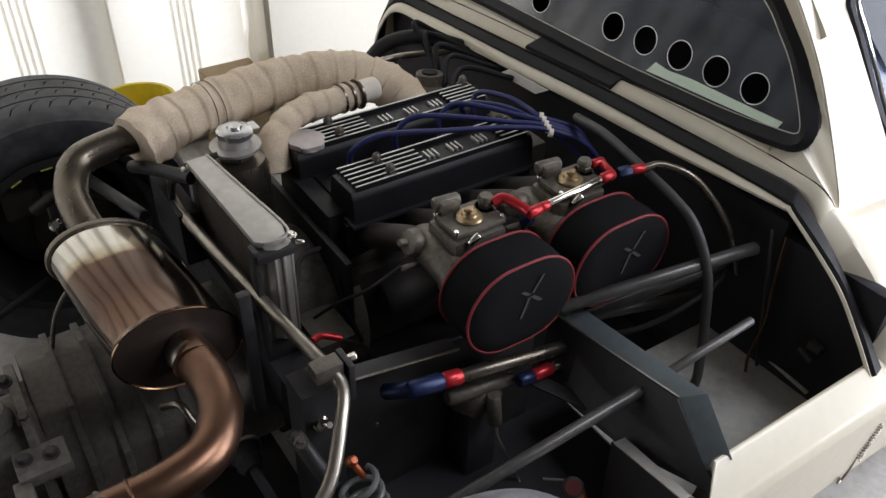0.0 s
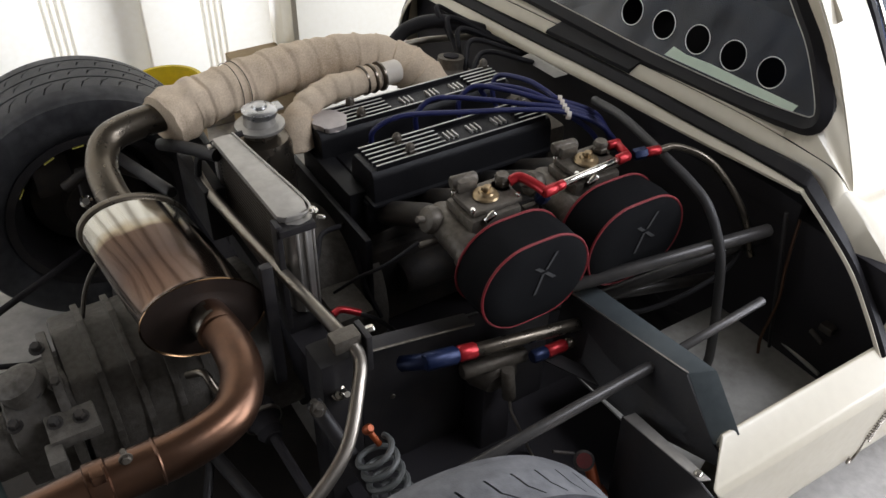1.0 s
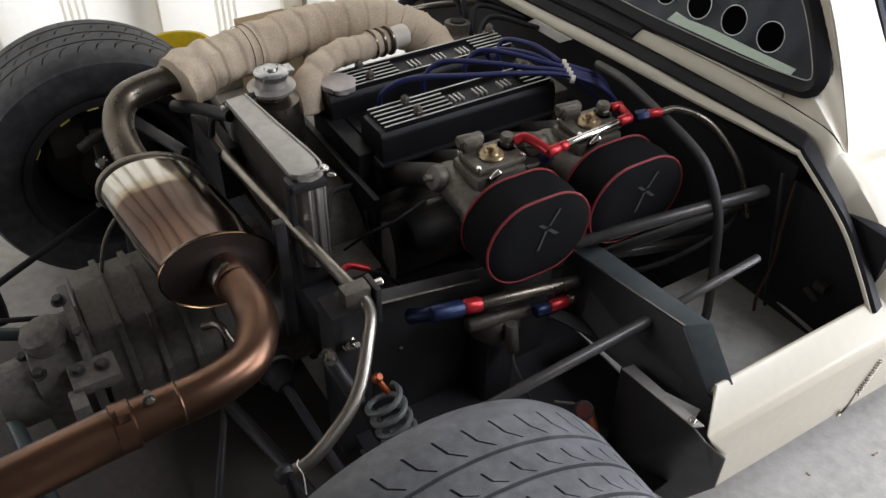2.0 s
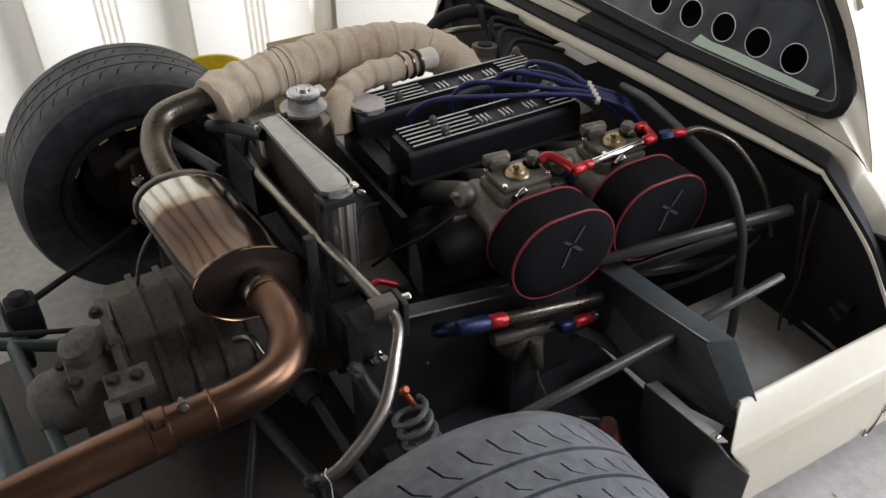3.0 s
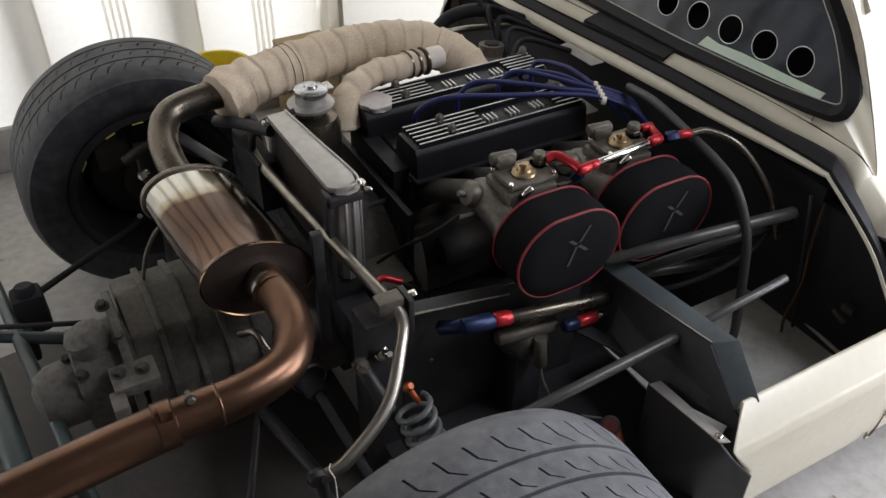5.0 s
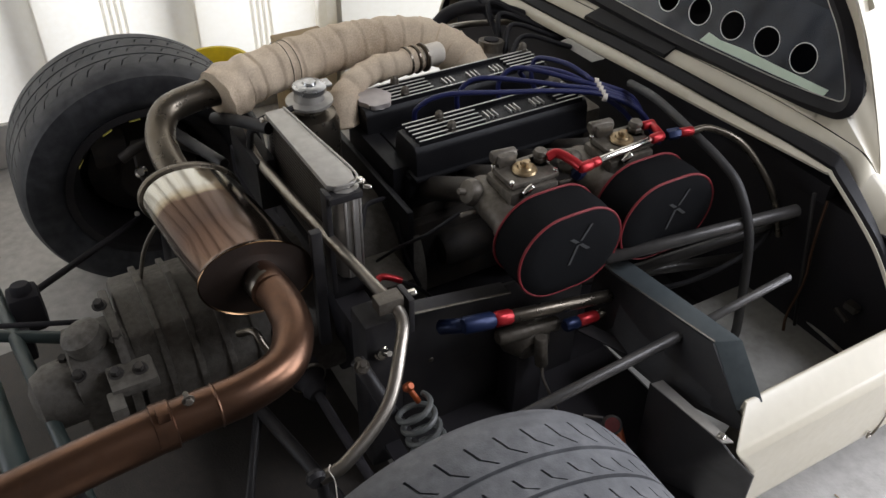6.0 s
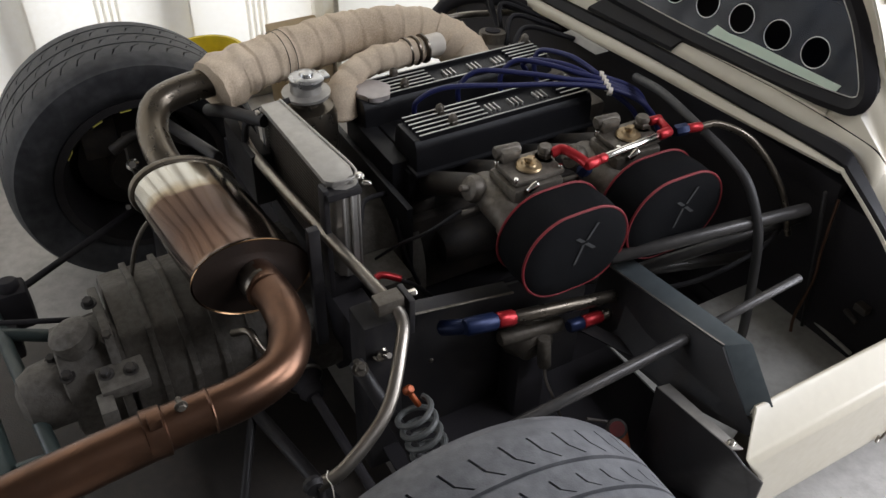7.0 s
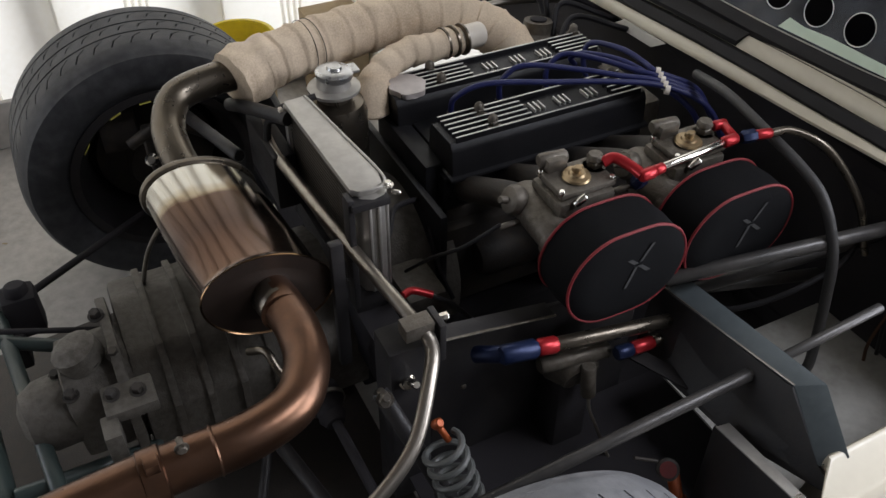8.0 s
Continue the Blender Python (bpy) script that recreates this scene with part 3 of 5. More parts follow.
part("cabin_lining", join(box(2.3, 2.33, 0.82, 2.1, 0.2, 1.02, 0), box(1.5, 2.3, 2.0, 2.03, 0.2, 0.98, 0), box(1.46, 2.3, 0.86, 2.05, 0.45, 0.47, 0), box(1.55, 2.5, 1.1, 1.9, 0.925, 0.935, 0), slab([(1.47, 0.90, 0.47), (2.3, 0.90, 0.47), (2.3, 0.92, 0.66), (1.5, 0.92, 0.66)], (0, 0.01, 0), 0)), DARK, car, "dark cabin lining behind the rear window")
part("engine_bulkhead", join(box(1.405, 1.43, 0.70, 2.2, 0.2, 0.57, 0.003), box(1.40, 1.42, 0.90, 2.0, 0.56, 0.60, 0.003)), DARK, car, "dark bulkhead behind the engine")
# near sill
SILL = [(0.712, 0.30), (0.690, 0.458), (0.682, 0.463), (0.636, 0.430), (0.629, 0.412), (0.632, 0.345), (0.639, 0.245), (0.645, 0.224), (0.69, 0.20), (0.72, 0.20)]
SILL_END = [1.03, 1.03, 1.025, 0.966, 0.978, 1.032, 1.045, 1.055, 1.07, 1.07]


def sill():
    """The sill's section, with a rear end that is cut back to the gusset and to the floor."""
    bm = bmesh.new()
    rings = [[bm.verts.new((x if i else SILL_END[k], y, z)) for k, (y, z) in enumerate(SILL)] for i, x in enumerate((0, 1.6, 2.4, 3.3))]
    m = len(SILL)
    for a, c in zip(rings, rings[1:]):
        for k in range(m):
            bm.faces.new((a[k], a[(k + 1) % m], c[(k + 1) % m], c[k]))
    bm.faces.new(rings[0])
    bm.faces.new(rings[-1][::-1])
    bmesh.ops.bevel(bm, geom=[e for e in bm.edges if e.calc_length() > 0.02], offset=0.005, segments=3, affect="EDGES", profile=0.5)
    return bm


part("near_sill", sill(), CREAM, car, "wide cream sill with a rounded shoulder", smooth=35)
part("side_tray", join(slab([(1.03, 0.70, 0.305), (1.39, 0.70, 0.305), (1.39, 1.0, 0.30), (1.03, 1.0, 0.30)], (0, 0, 0.004), 0), rod((1.41, 0.865, 0.312), (1.40, 0.765, 0.312), 0.004)), TRAY, car, "scuffed grey sheet tray inside the sill")
part("underbody", join(box(0.70, 3.4, 1.06, 1.9, 0.13, 0.16, 0.004), box(1.40, 3.4, 0.7, 2.2, 0.13, 0.2, 0.004)), DARK, car)


# wheels
def tyre_mesh(yc, side, xc, R, w, rim, pitches=48):
    """Rubber tyre; the tread is cut by grooves round it and by slanted, hooked sipes. side: +1 where the inner flank faces +y."""
    bead = [(rim, -0.40), (rim + 0.012, -0.47), (rim + 0.03, -0.52), (rim + 0.045, -0.535), (rim + 0.05, -0.53), (R - 0.05, -0.535), (R - 0.03, -0.525), (R - 0.018, -0.51)]

    def crown(u):
        return R - 0.0015 - 0.016 * abs(2 * u) ** 6

    rows = [(r, u, 0.0, 0.0) for r, u in bead]      # radius, place across, turn in pitches, depth of a sipe
    regions = [(-0.485, -0.27, 0.3, 0.0), (-0.245, -0.07, 0.35, 0.45), (-0.045, 0.13, 0.45, 0.1), (0.155, 0.44, 0.6, 0.65)]
    for n, (a, b, sl, off) in enumerate(regions):
        for k, open_ in ((0.0, 0), (0.09, 0), (0.095, 1), (0.24, 1), (0.3, 1), (0.45, 1), (0.58, 1), (0.64, 1), (0.645, 0), (1.0, 0)):
            u = a + (b - a) * k
            turn = off + sl * k - 0.45 * max(0.0, 0.3 - k) / 0.3
            rows.append((crown(u), u, turn, 0.006 * open_))
        if n < 3:
            m = regions[n + 1]
            rows += [(crown(b) - 0.007, b + 0.002, off + sl, 0), (crown(b) - 0.007, m[0] - 0.002, m[3] - 0.45, 0)]
    rows += [(crown(0.47), 0.47, 1.2, 0), (crown(0.495), 0.495, 1.2, 0)] + [(r, -u, 1.2, 0) for r, u in bead[::-1]]
    cols = [(0.0, 0), (0.006, 1), (0.085, 1), (0.091, 0), (0.3, 0), (0.53, 0), (0.77, 0)]
    verts = []
    for p in range(pitches):
        for c, deep in cols:
            for r, u, turn, cut in rows:
                th = 2 * math.pi * (p + c + turn) / pitches
                q = r - cut * deep
                verts.append((xc + q * math.cos(th), yc + side * u * w, R + q * math.sin(th)))
    m, total = len(rows), pitches * len(cols)
    faces = [(a * m + i, a * m + i + 1, ((a + 1) % total) * m + i + 1, ((a + 1) % total) * m + i) for a in range(total) for i in range(m - 1)]
    me = bpy.data.meshes.new("tyre")
    me.from_pydata(verts, [], faces)
    bm = bmesh.new()
    bm.from_mesh(me)
    bpy.data.meshes.remove(me)
    return bm


def wheel(xc, yc, w, R, rim, side, label, rubber, rubber_label):
    """side: +1 when the hub's inner face looks to +y."""
    s = side
    ring = turned([(rim, -0.44 * w), (rim + 0.012, -0.47 * w), (rim + 0.014, -0.50 * w), (rim - 0.004, -0.50 * w), (rim - 0.012, -0.44 * w), (rim - 0.03, -0.2 * w), (rim - 0.035, 0.1 * w), (rim - 0.02, 0.42 * w), (rim + 0.012, 0.48 * w), (rim + 0.012, 0.49 * w)], (xc, yc, R), (0, -s, 0), 56, cap=False)
    disc = turned([(0.04, 0.18 * w), (rim - 0.03, 0.2 * w), (rim - 0.03, 0.24 * w), (0.04, 0.26 * w)], (xc, yc, R), (0, -s, 0), 48)
    wh = part("wheel", join(ring, disc), SATIN, car, label)
    part("tyre", tyre_mesh(yc, s, xc, R, w, rim), rubber, wh, rubber_label, smooth=28)
    part("brake_disc", turned([(0.06, -0.10 * w), (0.125, -0.10 * w), (0.128, -0.09 * w), (0.128, -0.02 * w), (0.06, -0.01 * w)], (xc, yc, R), (0, -s, 0), 40), IRON, wh, "dark brake disc")
    part("hub", join(turned([(0.065, -0.35 * w), (0.07, -0.3 * w), (0.06, 0.0), (0.05, 0.2 * w)], (xc, yc, R), (0, -s, 0), 28), box(xc - 0.11, xc - 0.03, yc + s * 0.08 * w - 0.03, yc + s * 0.08 * w + 0.03, R + 0.03, R + 0.13, 0.01)), IRON, wh, "oily hub carrier and caliper")
    return wh


WX, WR = 0.432, 0.292
far_wheel = wheel(WX, 2.055, 0.23, WR, 0.18, -1, "black far rear wheel seen from its inner face", RUBBER, "black road tyre with grooved tread")
near_wheel = wheel(0.545, 0.625, 0.24, 0.312, 0.19, 1, "black near rear wheel", LITRUBBER, "dusty worn road tyre with grooved tread, coloured lighter as if lit")
part("latch_recess", strip([(1.398, 1.62, 0.632), (1.398, 1.49, 0.641), (1.398, 1.35, 0.651)], [(1.426, 1.585, 0.667), (1.426, 1.48, 0.672), (1.426, 1.33, 0.681)], 0.006), SEAL, car, "black rubber latch recess")
part("sticker_plate", slab([(1.350, 1.645, 0.573), (1.362, 1.625, 0.588), (1.362, 1.49, 0.595), (1.350, 1.515, 0.579)], (0.003, 0, 0.001), 0.001), STICKER, car, "plain silver plate under the deck edge")

# chassis members of the car
part("chassis_panel", join(slab([(0.645, 1.072, 0.505), (0.83, 1.072, 0.472), (1.02, 1.072, 0.45), (1.02, 1.072, 0.18), (0.645, 1.072, 0.18)], (0, 0.006, 0), 0.001), slab([(0.645, 1.05, 0.506), (0.84, 1.05, 0.471), (0.84, 1.078, 0.473), (0.645, 1.078, 0.508)], (0, 0, 0.003), 0.001)), SATIN, car, "black sheet side panel of the chassis")
part("chassis_tube", rod((1.0, 1.006, 0.517), (1.352, 0.914, 0.558), 0.0115, 18), TUBE, car, "dark upper chassis tube")
part("chassis_tube", rod((1.10, 1.06, 0.40), (1.40, 0.95, 0.50), 0.011, 16), TUBE, car)
part("chassis_tube", rod((1.02, 1.15, 0.34), (1.39, 1.02, 0.36), 0.011, 16), TUBE, car)
part("chassis_tube", rod((1.36, 0.90, 0.60), (1.38, 0.86, 0.31), 0.0035, 10), SATIN, car)
part("radius_arm", join(rod((0.56, 0.872, 0.372), (1.02, 0.83, 0.476), 0.0095, 18), rod((1.02, 0.83, 0.476), (1.235, 0.8145, 0.5265), 0.0075, 18)), TUBE, car, "dark steel rear radius arm")
part("brace_strip", slab([(0.93, 1.0, 0.40), (0.96, 1.0, 0.40), (1.02, 0.90, 0.385), (0.99, 0.90, 0.385)], (0, 0, -0.004), 0.001), SATIN, car)
# one folded sheet: its face is coloured black for shade, the lit edges slate
gusset = part("gusset_plate", slab([(1.015, 1.035, 0.478), (1.03, 0.77, 0.506), (1.024, 0.693, 0.436), (1.016, 0.644, 0.424), (0.985, 0.81, 0.385), (0.985, 1.02, 0.36)], (0.004, 0, 0), 0.001), SATIN, car, "folded slate grey gusset plate, its face coloured dark for shade")
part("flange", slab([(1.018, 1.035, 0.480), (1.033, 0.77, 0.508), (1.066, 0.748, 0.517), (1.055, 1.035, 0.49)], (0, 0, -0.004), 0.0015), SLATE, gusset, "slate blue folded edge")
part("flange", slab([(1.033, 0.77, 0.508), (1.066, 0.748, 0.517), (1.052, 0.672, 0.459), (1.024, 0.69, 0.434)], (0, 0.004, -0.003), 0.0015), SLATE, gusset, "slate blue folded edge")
part("worn_edge", tube([(1.0165, 1.03, 0.4815), (1.025, 0.89, 0.4965), (1.0325, 0.77, 0.510)], 0.0014, 4, 6), ROD, gusset, "worn bare fold line")
strip_b = part("support_strip", slab([(0.966, 0.815, 0.404), (0.988, 0.812, 0.404), (0.972, 0.646, 0.438), (0.955, 0.652, 0.440)], (0, 0, 0.003), 0.001), ALLOY, car, "bare aluminium support strip")
part("bolt", hexnut((0.964, 0.662, 0.441), (0, 0, 1), 0.005, 0.004), BRIGHT, strip_b)
part("mud_panel", slab([(0.968, 0.82, 0.402), (0.957, 0.652, 0.437), (0.962, 0.632, 0.424), (1.024, 0.628, 0.345), (1.036, 0.634, 0.253), (1.04, 0.70, 0.12), (0.99, 0.83, 0.12)], (0.004, 0, 0), 0.001), SATIN, car, "dark sheet panel closing the sill end")
# dark sheet added to hide the lit floor, so the bay looks shaded
part("bay_shade_sheet", slab([(0.60, 1.07, 0.20), (1.25, 1.07, 0.20), (1.25, 0.71, 0.19), (1.03, 0.71, 0.19), (0.86, 0.69, 0.19), (0.86, 0.80, 0.19), (0.60, 0.80, 0.19)], (0, 0, -0.006), 0.001), DARK, car, "dark sheet added under the suspension bay as shade")
part("drive_shaft", join(rod((0.50, 1.30, 0.345), (0.504, 1.185, 0.332), 0.02), rod((0.504, 1.185, 0.332), (0.522, 0.75, 0.30), 0.008), turned([(0.028, 0), (0.030, 0.004), (0.030, 0.03), (0.024, 0.036), (0.02, 0.05), (0.022, 0.056), (0.015, 0.07)], (0.504, 1.188, 0.333), (0.03, -1, -0.1), 26)), DARK, car, "dark drive shaft with a rubber boot")
part("joint_ring", turned([(0.0305, 0.024), (0.033, 0.025), (0.033, 0.031), (0.0305, 0.032)], (0.504, 1.188, 0.333), (0.03, -1, -0.1), 26, cap=False), ROD, car, "bright ring of the shaft joint")
part("drive_shaft", rod((0.42, 1.5, 0.32), (0.47, 2.05, 0.315), 0.014), DARK, car)
part("upper_link", rod((0.53, 1.62, 0.50), (0.47, 2.02, 0.42), 0.012), SATIN, car)
part("lower_link", rod((0.37, 1.55, 0.25), (0.45, 2.02, 0.2), 0.012), SATIN, car)
part("lower_link", rod((0.42, 1.2, 0.26), (0.52, 0.80, 0.2), 0.012), SATIN, car)
part("chassis_outrigger", join(box(0.56, 0.60, 1.50, 1.66, 0.45, 0.56, 0.006), tube([(0.545, 1.70, 0.56), (0.565, 1.60, 0.60), (0.60, 1.52, 0.615)], 0.012, 5)), SATIN, car)
part("chassis_upright", join(box(0.575, 0.64, 1.06, 1.12, 0.15, 0.50, 0.006), box(0.55, 0.57, 1.20, 1.215, 0.35, 0.60, 0.003)), SATIN, car, "black chassis upright behind the engine")
part("backbone", join(box(0.62, 1.4, 1.30, 1.66, 0.155, 0.24, 0.008), box(0.60, 0.66, 1.08, 1.85, 0.30, 0.40, 0.006)), DARK, car)

# anti-roll bar with its clamp
bar = thing("anti_roll_bar", (0.62, 1.07, 0.5), "bare steel anti-roll bar clamped to the chassis", "suspension")
part("bar", tube([(0.585, 1.64, 0.55), (0.575, 1.50, 0.55), (0.60, 1.25, 0.54), (0.622, 1.09, 0.53), (0.631, 1.045, 0.515), (0.606, 1.0, 0.495), (0.552, 0.941, 0.45), (0.47, 0.905, 0.415), (0.425, 0.905, 0.40)], 0.0105, 8, 16), ROD, bar)
part("clamp", box(0.598, 0.642, 1.054, 1.082, 0.520, 0.545, 0.003), CAST, bar, "square alloy clamp block")
part("clamp_plate", box(0.646, 0.656, 1.046, 1.09, 0.47, 0.54, 0.002), SATIN, bar)
part("bolt", rod((0.655, 1.068, 0.535), (0.668, 1.066, 0.536), 0.006, 6), BRIGHT, bar)
part("drop_link", join(rod((0.425, 0.905, 0.415), (0.43, 0.905, 0.34), 0.009), turned([(0.013, -0.008), (0.016, 0), (0.013, 0.008)], (0.42, 0.905, 0.405), (0, 1, 0), 16)), SATIN, bar, "dark drop link joint")
part("cable_tie", tube([(0.445, 0.912, 0.414), (0.438, 0.899, 0.419), (0.442, 0.89, 0.405), (0.437, 0.872, 0.385)], 0.001, 4, 6), WHITEP, bar)

# coil spring and damper
SPRING_TOP, SPRING_END = (0.606, 0.962, 0.405), (0.628, 0.922, 0.295)
damper = thing("coil_over_damper", (0.6, 0.95, 0.2), "coil spring damper with grey spring beside the tyre", "suspension")
part("damper_tube", join(rod((0.553, 1.05, 0.452), (0.612, 0.945, 0.29), 0.0125), rod((0.606, 0.955, 0.31), (0.63, 0.90, 0.2), 0.016)), SATIN, damper)
part("spring", coil(SPRING_TOP, SPRING_END, 0.029, 0.005, 5), SPRING, damper, "grey wound coil spring")
part("mount_bolt", join(hexnut((0.60, 1.058, 0.438), (-0.3, -0.8, 0.5), 0.009, 0.014), rod((0.60, 1.07, 0.43), (0.602, 1.03, 0.46), 0.006)), BRIGHT, damper, "bright mounting bolt")
part("mount_bolt", join(hexnut((0.553, 1.03, 0.455), (-0.3, -0.8, 0.5), 0.009, 0.012), rod((0.555, 1.05, 0.45), (0.552, 1.02, 0.47), 0.006)), CAST, damper)
part("adjuster", join(turned([(0.006, 0), (0.008, 0.003), (0.008, 0.014), (0.005, 0.018)], (0.607, 0.985, 0.42), (0.2, -0.5, 0.7), 10), rod((0.607, 0.985, 0.43), (0.62, 0.965, 0.40), 0.005)), ORANGE, damper, "orange adjuster knob")

# ---- gearbox and rear linkage ----
gb = thing("gearbox", (0.28, 1.38, 0.15), "grimy cast alloy gearbox behind the engine", "gearbox")
OCT = [(1.26, 0.22), (1.26, 0.33), (1.32, 0.405), (1.43, 0.425), (1.52, 0.39), (1.56, 0.31), (1.54, 0.2), (1.44, 0.155), (1.33, 0.16)]
part("main_case", prism(OCT, "x", 0.25, 0.62, 0.012), GEARCAST, gb)
for rx in (0.30, 0.352, 0.405, 0.46):
    part("rib", prism([(1.41 + (y - 1.41) * 1.05, 0.28 + (z - 0.28) * 1.05) for y, z in OCT], "x", rx - 0.006, rx + 0.006, 0.002), GEARCAST, gb)
part("end_case", join(prism([(1.29, 0.24), (1.28, 0.36), (1.33, 0.405), (1.41, 0.40), (1.44, 0.33), (1.41, 0.22)], "x", 0.15, 0.26, 0.014), turned([(0.06, 0), (0.058, 0.05), (0.045, 0.075), (0.02, 0.085)], (0.16, 1.345, 0.315), (-1, -0.1, 0), 20), turned([(0.035, 0), (0.035, 0.03), (0.02, 0.04)], (0.19, 1.345, 0.40), (-0.3, 0, 1), 16)), GEARCAST, gb, "rounded end case of the gearbox")
part("end_flange", prism([(1.25, 0.2), (1.25, 0.36), (1.31, 0.425), (1.44, 0.43), (1.47, 0.34), (1.44, 0.2)], "x", 0.228, 0.244, 0.004), GEARCAST, gb)
part("selector_cover", join(box(0.20, 0.275, 1.225, 1.285, 0.37, 0.392, 0.004), box(0.19, 0.215, 1.19, 1.235, 0.33, 0.385, 0.004)), GEARCAST, gb, "pale flat selector cover")
for bx, by, bz in ((0.215, 1.262, 0.394), (0.252, 1.255, 0.394), (0.235, 1.318, 0.418), (0.20, 1.325, 0.41), (0.16, 1.30, 0.38), (0.225, 1.40, 0.43), (0.145, 1.36, 0.37)):
    part("bolt", hexnut((bx, by, bz), (-0.1, -0.2, 1), 0.009, 0.012), IRON, gb)
part("bell_housing", join(turned([(0.12, 0), (0.125, 0.02), (0.145, 0.13), (0.155, 0.17), (0.155, 0.21)], (0.61, 1.46, 0.31), (1, 0, 0), 36), box(0.685, 0.76, 1.235, 1.34, 0.30, 0.40, 0.016)), GEARCAST, gb, "flared bell housing bolted to the engine")
part("release_lever", tube([(0.665, 1.215, 0.445), (0.685, 1.222, 0.442), (0.715, 1.21, 0.43)], 0.0065, 6, 10), RED, gb, "red anodised clutch fitting")
part("breather_pipe", tube([(0.30, 1.45, 0.40), (0.33, 1.47, 0.47), (0.37, 1.46, 0.52), (0.41, 1.42, 0.50)], 0.004, 6, 8), CAST, gb)
part("clutch_hose", tube([(0.42, 1.25, 0.40), (0.44, 1.22, 0.42), (0.45, 1.19, 0.40), (0.48, 1.16, 0.37)], 0.007, 6, 10), PIPE, gb)

link = thing("gear_linkage", (0.12, 1.55, 0.2), "dark green gear linkage and frame tubes behind the gearbox", "linkage")
part("shift_rod", rod((-0.30, 1.78, 0.285), (0.20, 1.46, 0.31), 0.012), GREENTUBE, link)
part("shift_rod", rod((-0.3, 1.72, 0.32), (0.22, 1.46, 0.345), 0.005), DARK, link)
part("pivot_bracket", join(box(0.075, 0.135, 1.595, 1.65, 0.25, 0.34, 0.012), rod((0.105, 1.62, 0.33), (0.106, 1.625, 0.355), 0.02, 18), box(0.06, 0.10, 1.53, 1.57, 0.24, 0.30, 0.008)), DARK, link, "dark pivot bracket")
part("tie_rod", rod((0.12, 1.63, 0.32), (0.44, 1.96, 0.22), 0.007), DARK, link)
part("frame_tube", rod((0.045, 1.80, 0.305), (0.125, 1.05, 0.30), 0.0125), GREENTUBE, link)
part("frame_tube", rod((-0.02, 1.80, 0.28), (0.045, 1.05, 0.28), 0.022), GREENTUBE, link)
part("frame_tube", rod((0.05, 1.22, 0.30), (0.26, 1.26, 0.25), 0.012), GREENTUBE, link)

# ---- engine ----
engine = thing("engine", (1.02, 1.48, 0.2), "black four cylinder twin cam engine with finned covers", "engine")
part("block", box(0.82, 1.225, 1.37, 1.60, 0.235, 0.45, 0.012), IRON, engine, "oily dark iron block")
part("cylinder_head", join(box(0.815, 1.23, 1.37, 1.615, 0.451, 0.522, 0.008), box(0.79, 0.83, 1.39, 1.60, 0.40, 0.54, 0.012)), BLACK, engine)
part("plug_valley", box(0.83, 1.225, 1.455, 1.53, 0.523, 0.54, 0.004), BLACK, engine)
part("front_cover", join(box(1.23, 1.27, 1.37, 1.61, 0.25, 0.56, 0.01), turned([(0.05, 0), (0.055, 0.01), (0.055, 0.025), (0.03, 0.03)], (1.27, 1.5, 0.4), (1, 0, 0), 24)), CAST, engine)


def cam_cover(x0, x1, y0, y1, gap):
    top = 0.590
    cov = part("cam_cover", join(prism([(y0 - 0.004, 0.523), (y0, 0.578), (y0 + 0.008, top), (y1 - 0.008, top), (y1, 0.578), (y1 + 0.004, 0.523)], "x", x0, x1, 0.004), box(x0 - 0.006, x1 + 0.006, y0 - 0.012, y1 + 0.01, 0.522, 0.529, 0.002)), BLACK, engine, "black crackle cam cover with bright fins")
    k = 6
    for i in range(k):
        y = y0 + 0.008 + (y1 - y0 - 0.016) * i / (k - 1)
        runs = [(x0 + 0.012, x1 - 0.012)] if i in (0, k - 1) else [(x0 + 0.012, gap[0]), (gap[1], x1 - 0.012)]
        for a, b in runs:
            part("fin", join(box(a, b, y - 0.0017, y + 0.0017, top - 0.002, top + 0.008, 0.0006)), BLACK, cov)
            part("fin_edge", box(a - 0.001, b + 0.001, y - 0.0014, y + 0.0014, top + 0.0082, top + 0.0096, 0.0004), FINTOP, cov, "machined bright fin edge")
    return cov


covA = cam_cover(0.802, 1.245, 1.528, 1.61, (0.965, 1.155))
covB = cam_cover(0.826, 1.225, 1.362, 1.448, (0.99, 1.16))
# raised marks on the covers, as plain bars
for cov, y, xs in ((covA, 1.566, (1.01, 1.07, 1.128)), (covB, 1.405, (1.014, 1.066, 1.124))):
    for mx in xs:
        part("raised_mark", join(box(mx - 0.011, mx - 0.008, y - 0.013, y + 0.013, 0.589, 0.596, 0.0008), box(mx - 0.001, mx + 0.002, y - 0.013, y + 0.013, 0.589, 0.596, 0.0008), box(mx + 0.009, mx + 0.012, y - 0.013, y + 0.013, 0.589, 0.596, 0.0008)), FINTOP, cov, "plain raised alloy mark")
for cov, x, y in ((covA, 0.90, 1.597), (covA, 0.90, 1.549), (covB, 0.913, 1.43), (covB, 0.916, 1.386), (covA, 1.225, 1.608), (covB, 1.19, 1.43)):
    part("dome_nut", join(hexnut((x, y, 0.594), (0, 0, 1), 0.010, 0.010), turned([(0.009, 0), (0.008, 0.006), (0.004, 0.010), (0.001, 0.011)], (x, y, 0.604), (0, 0, 1), 14)), CAST, cov, "dull dome nut")
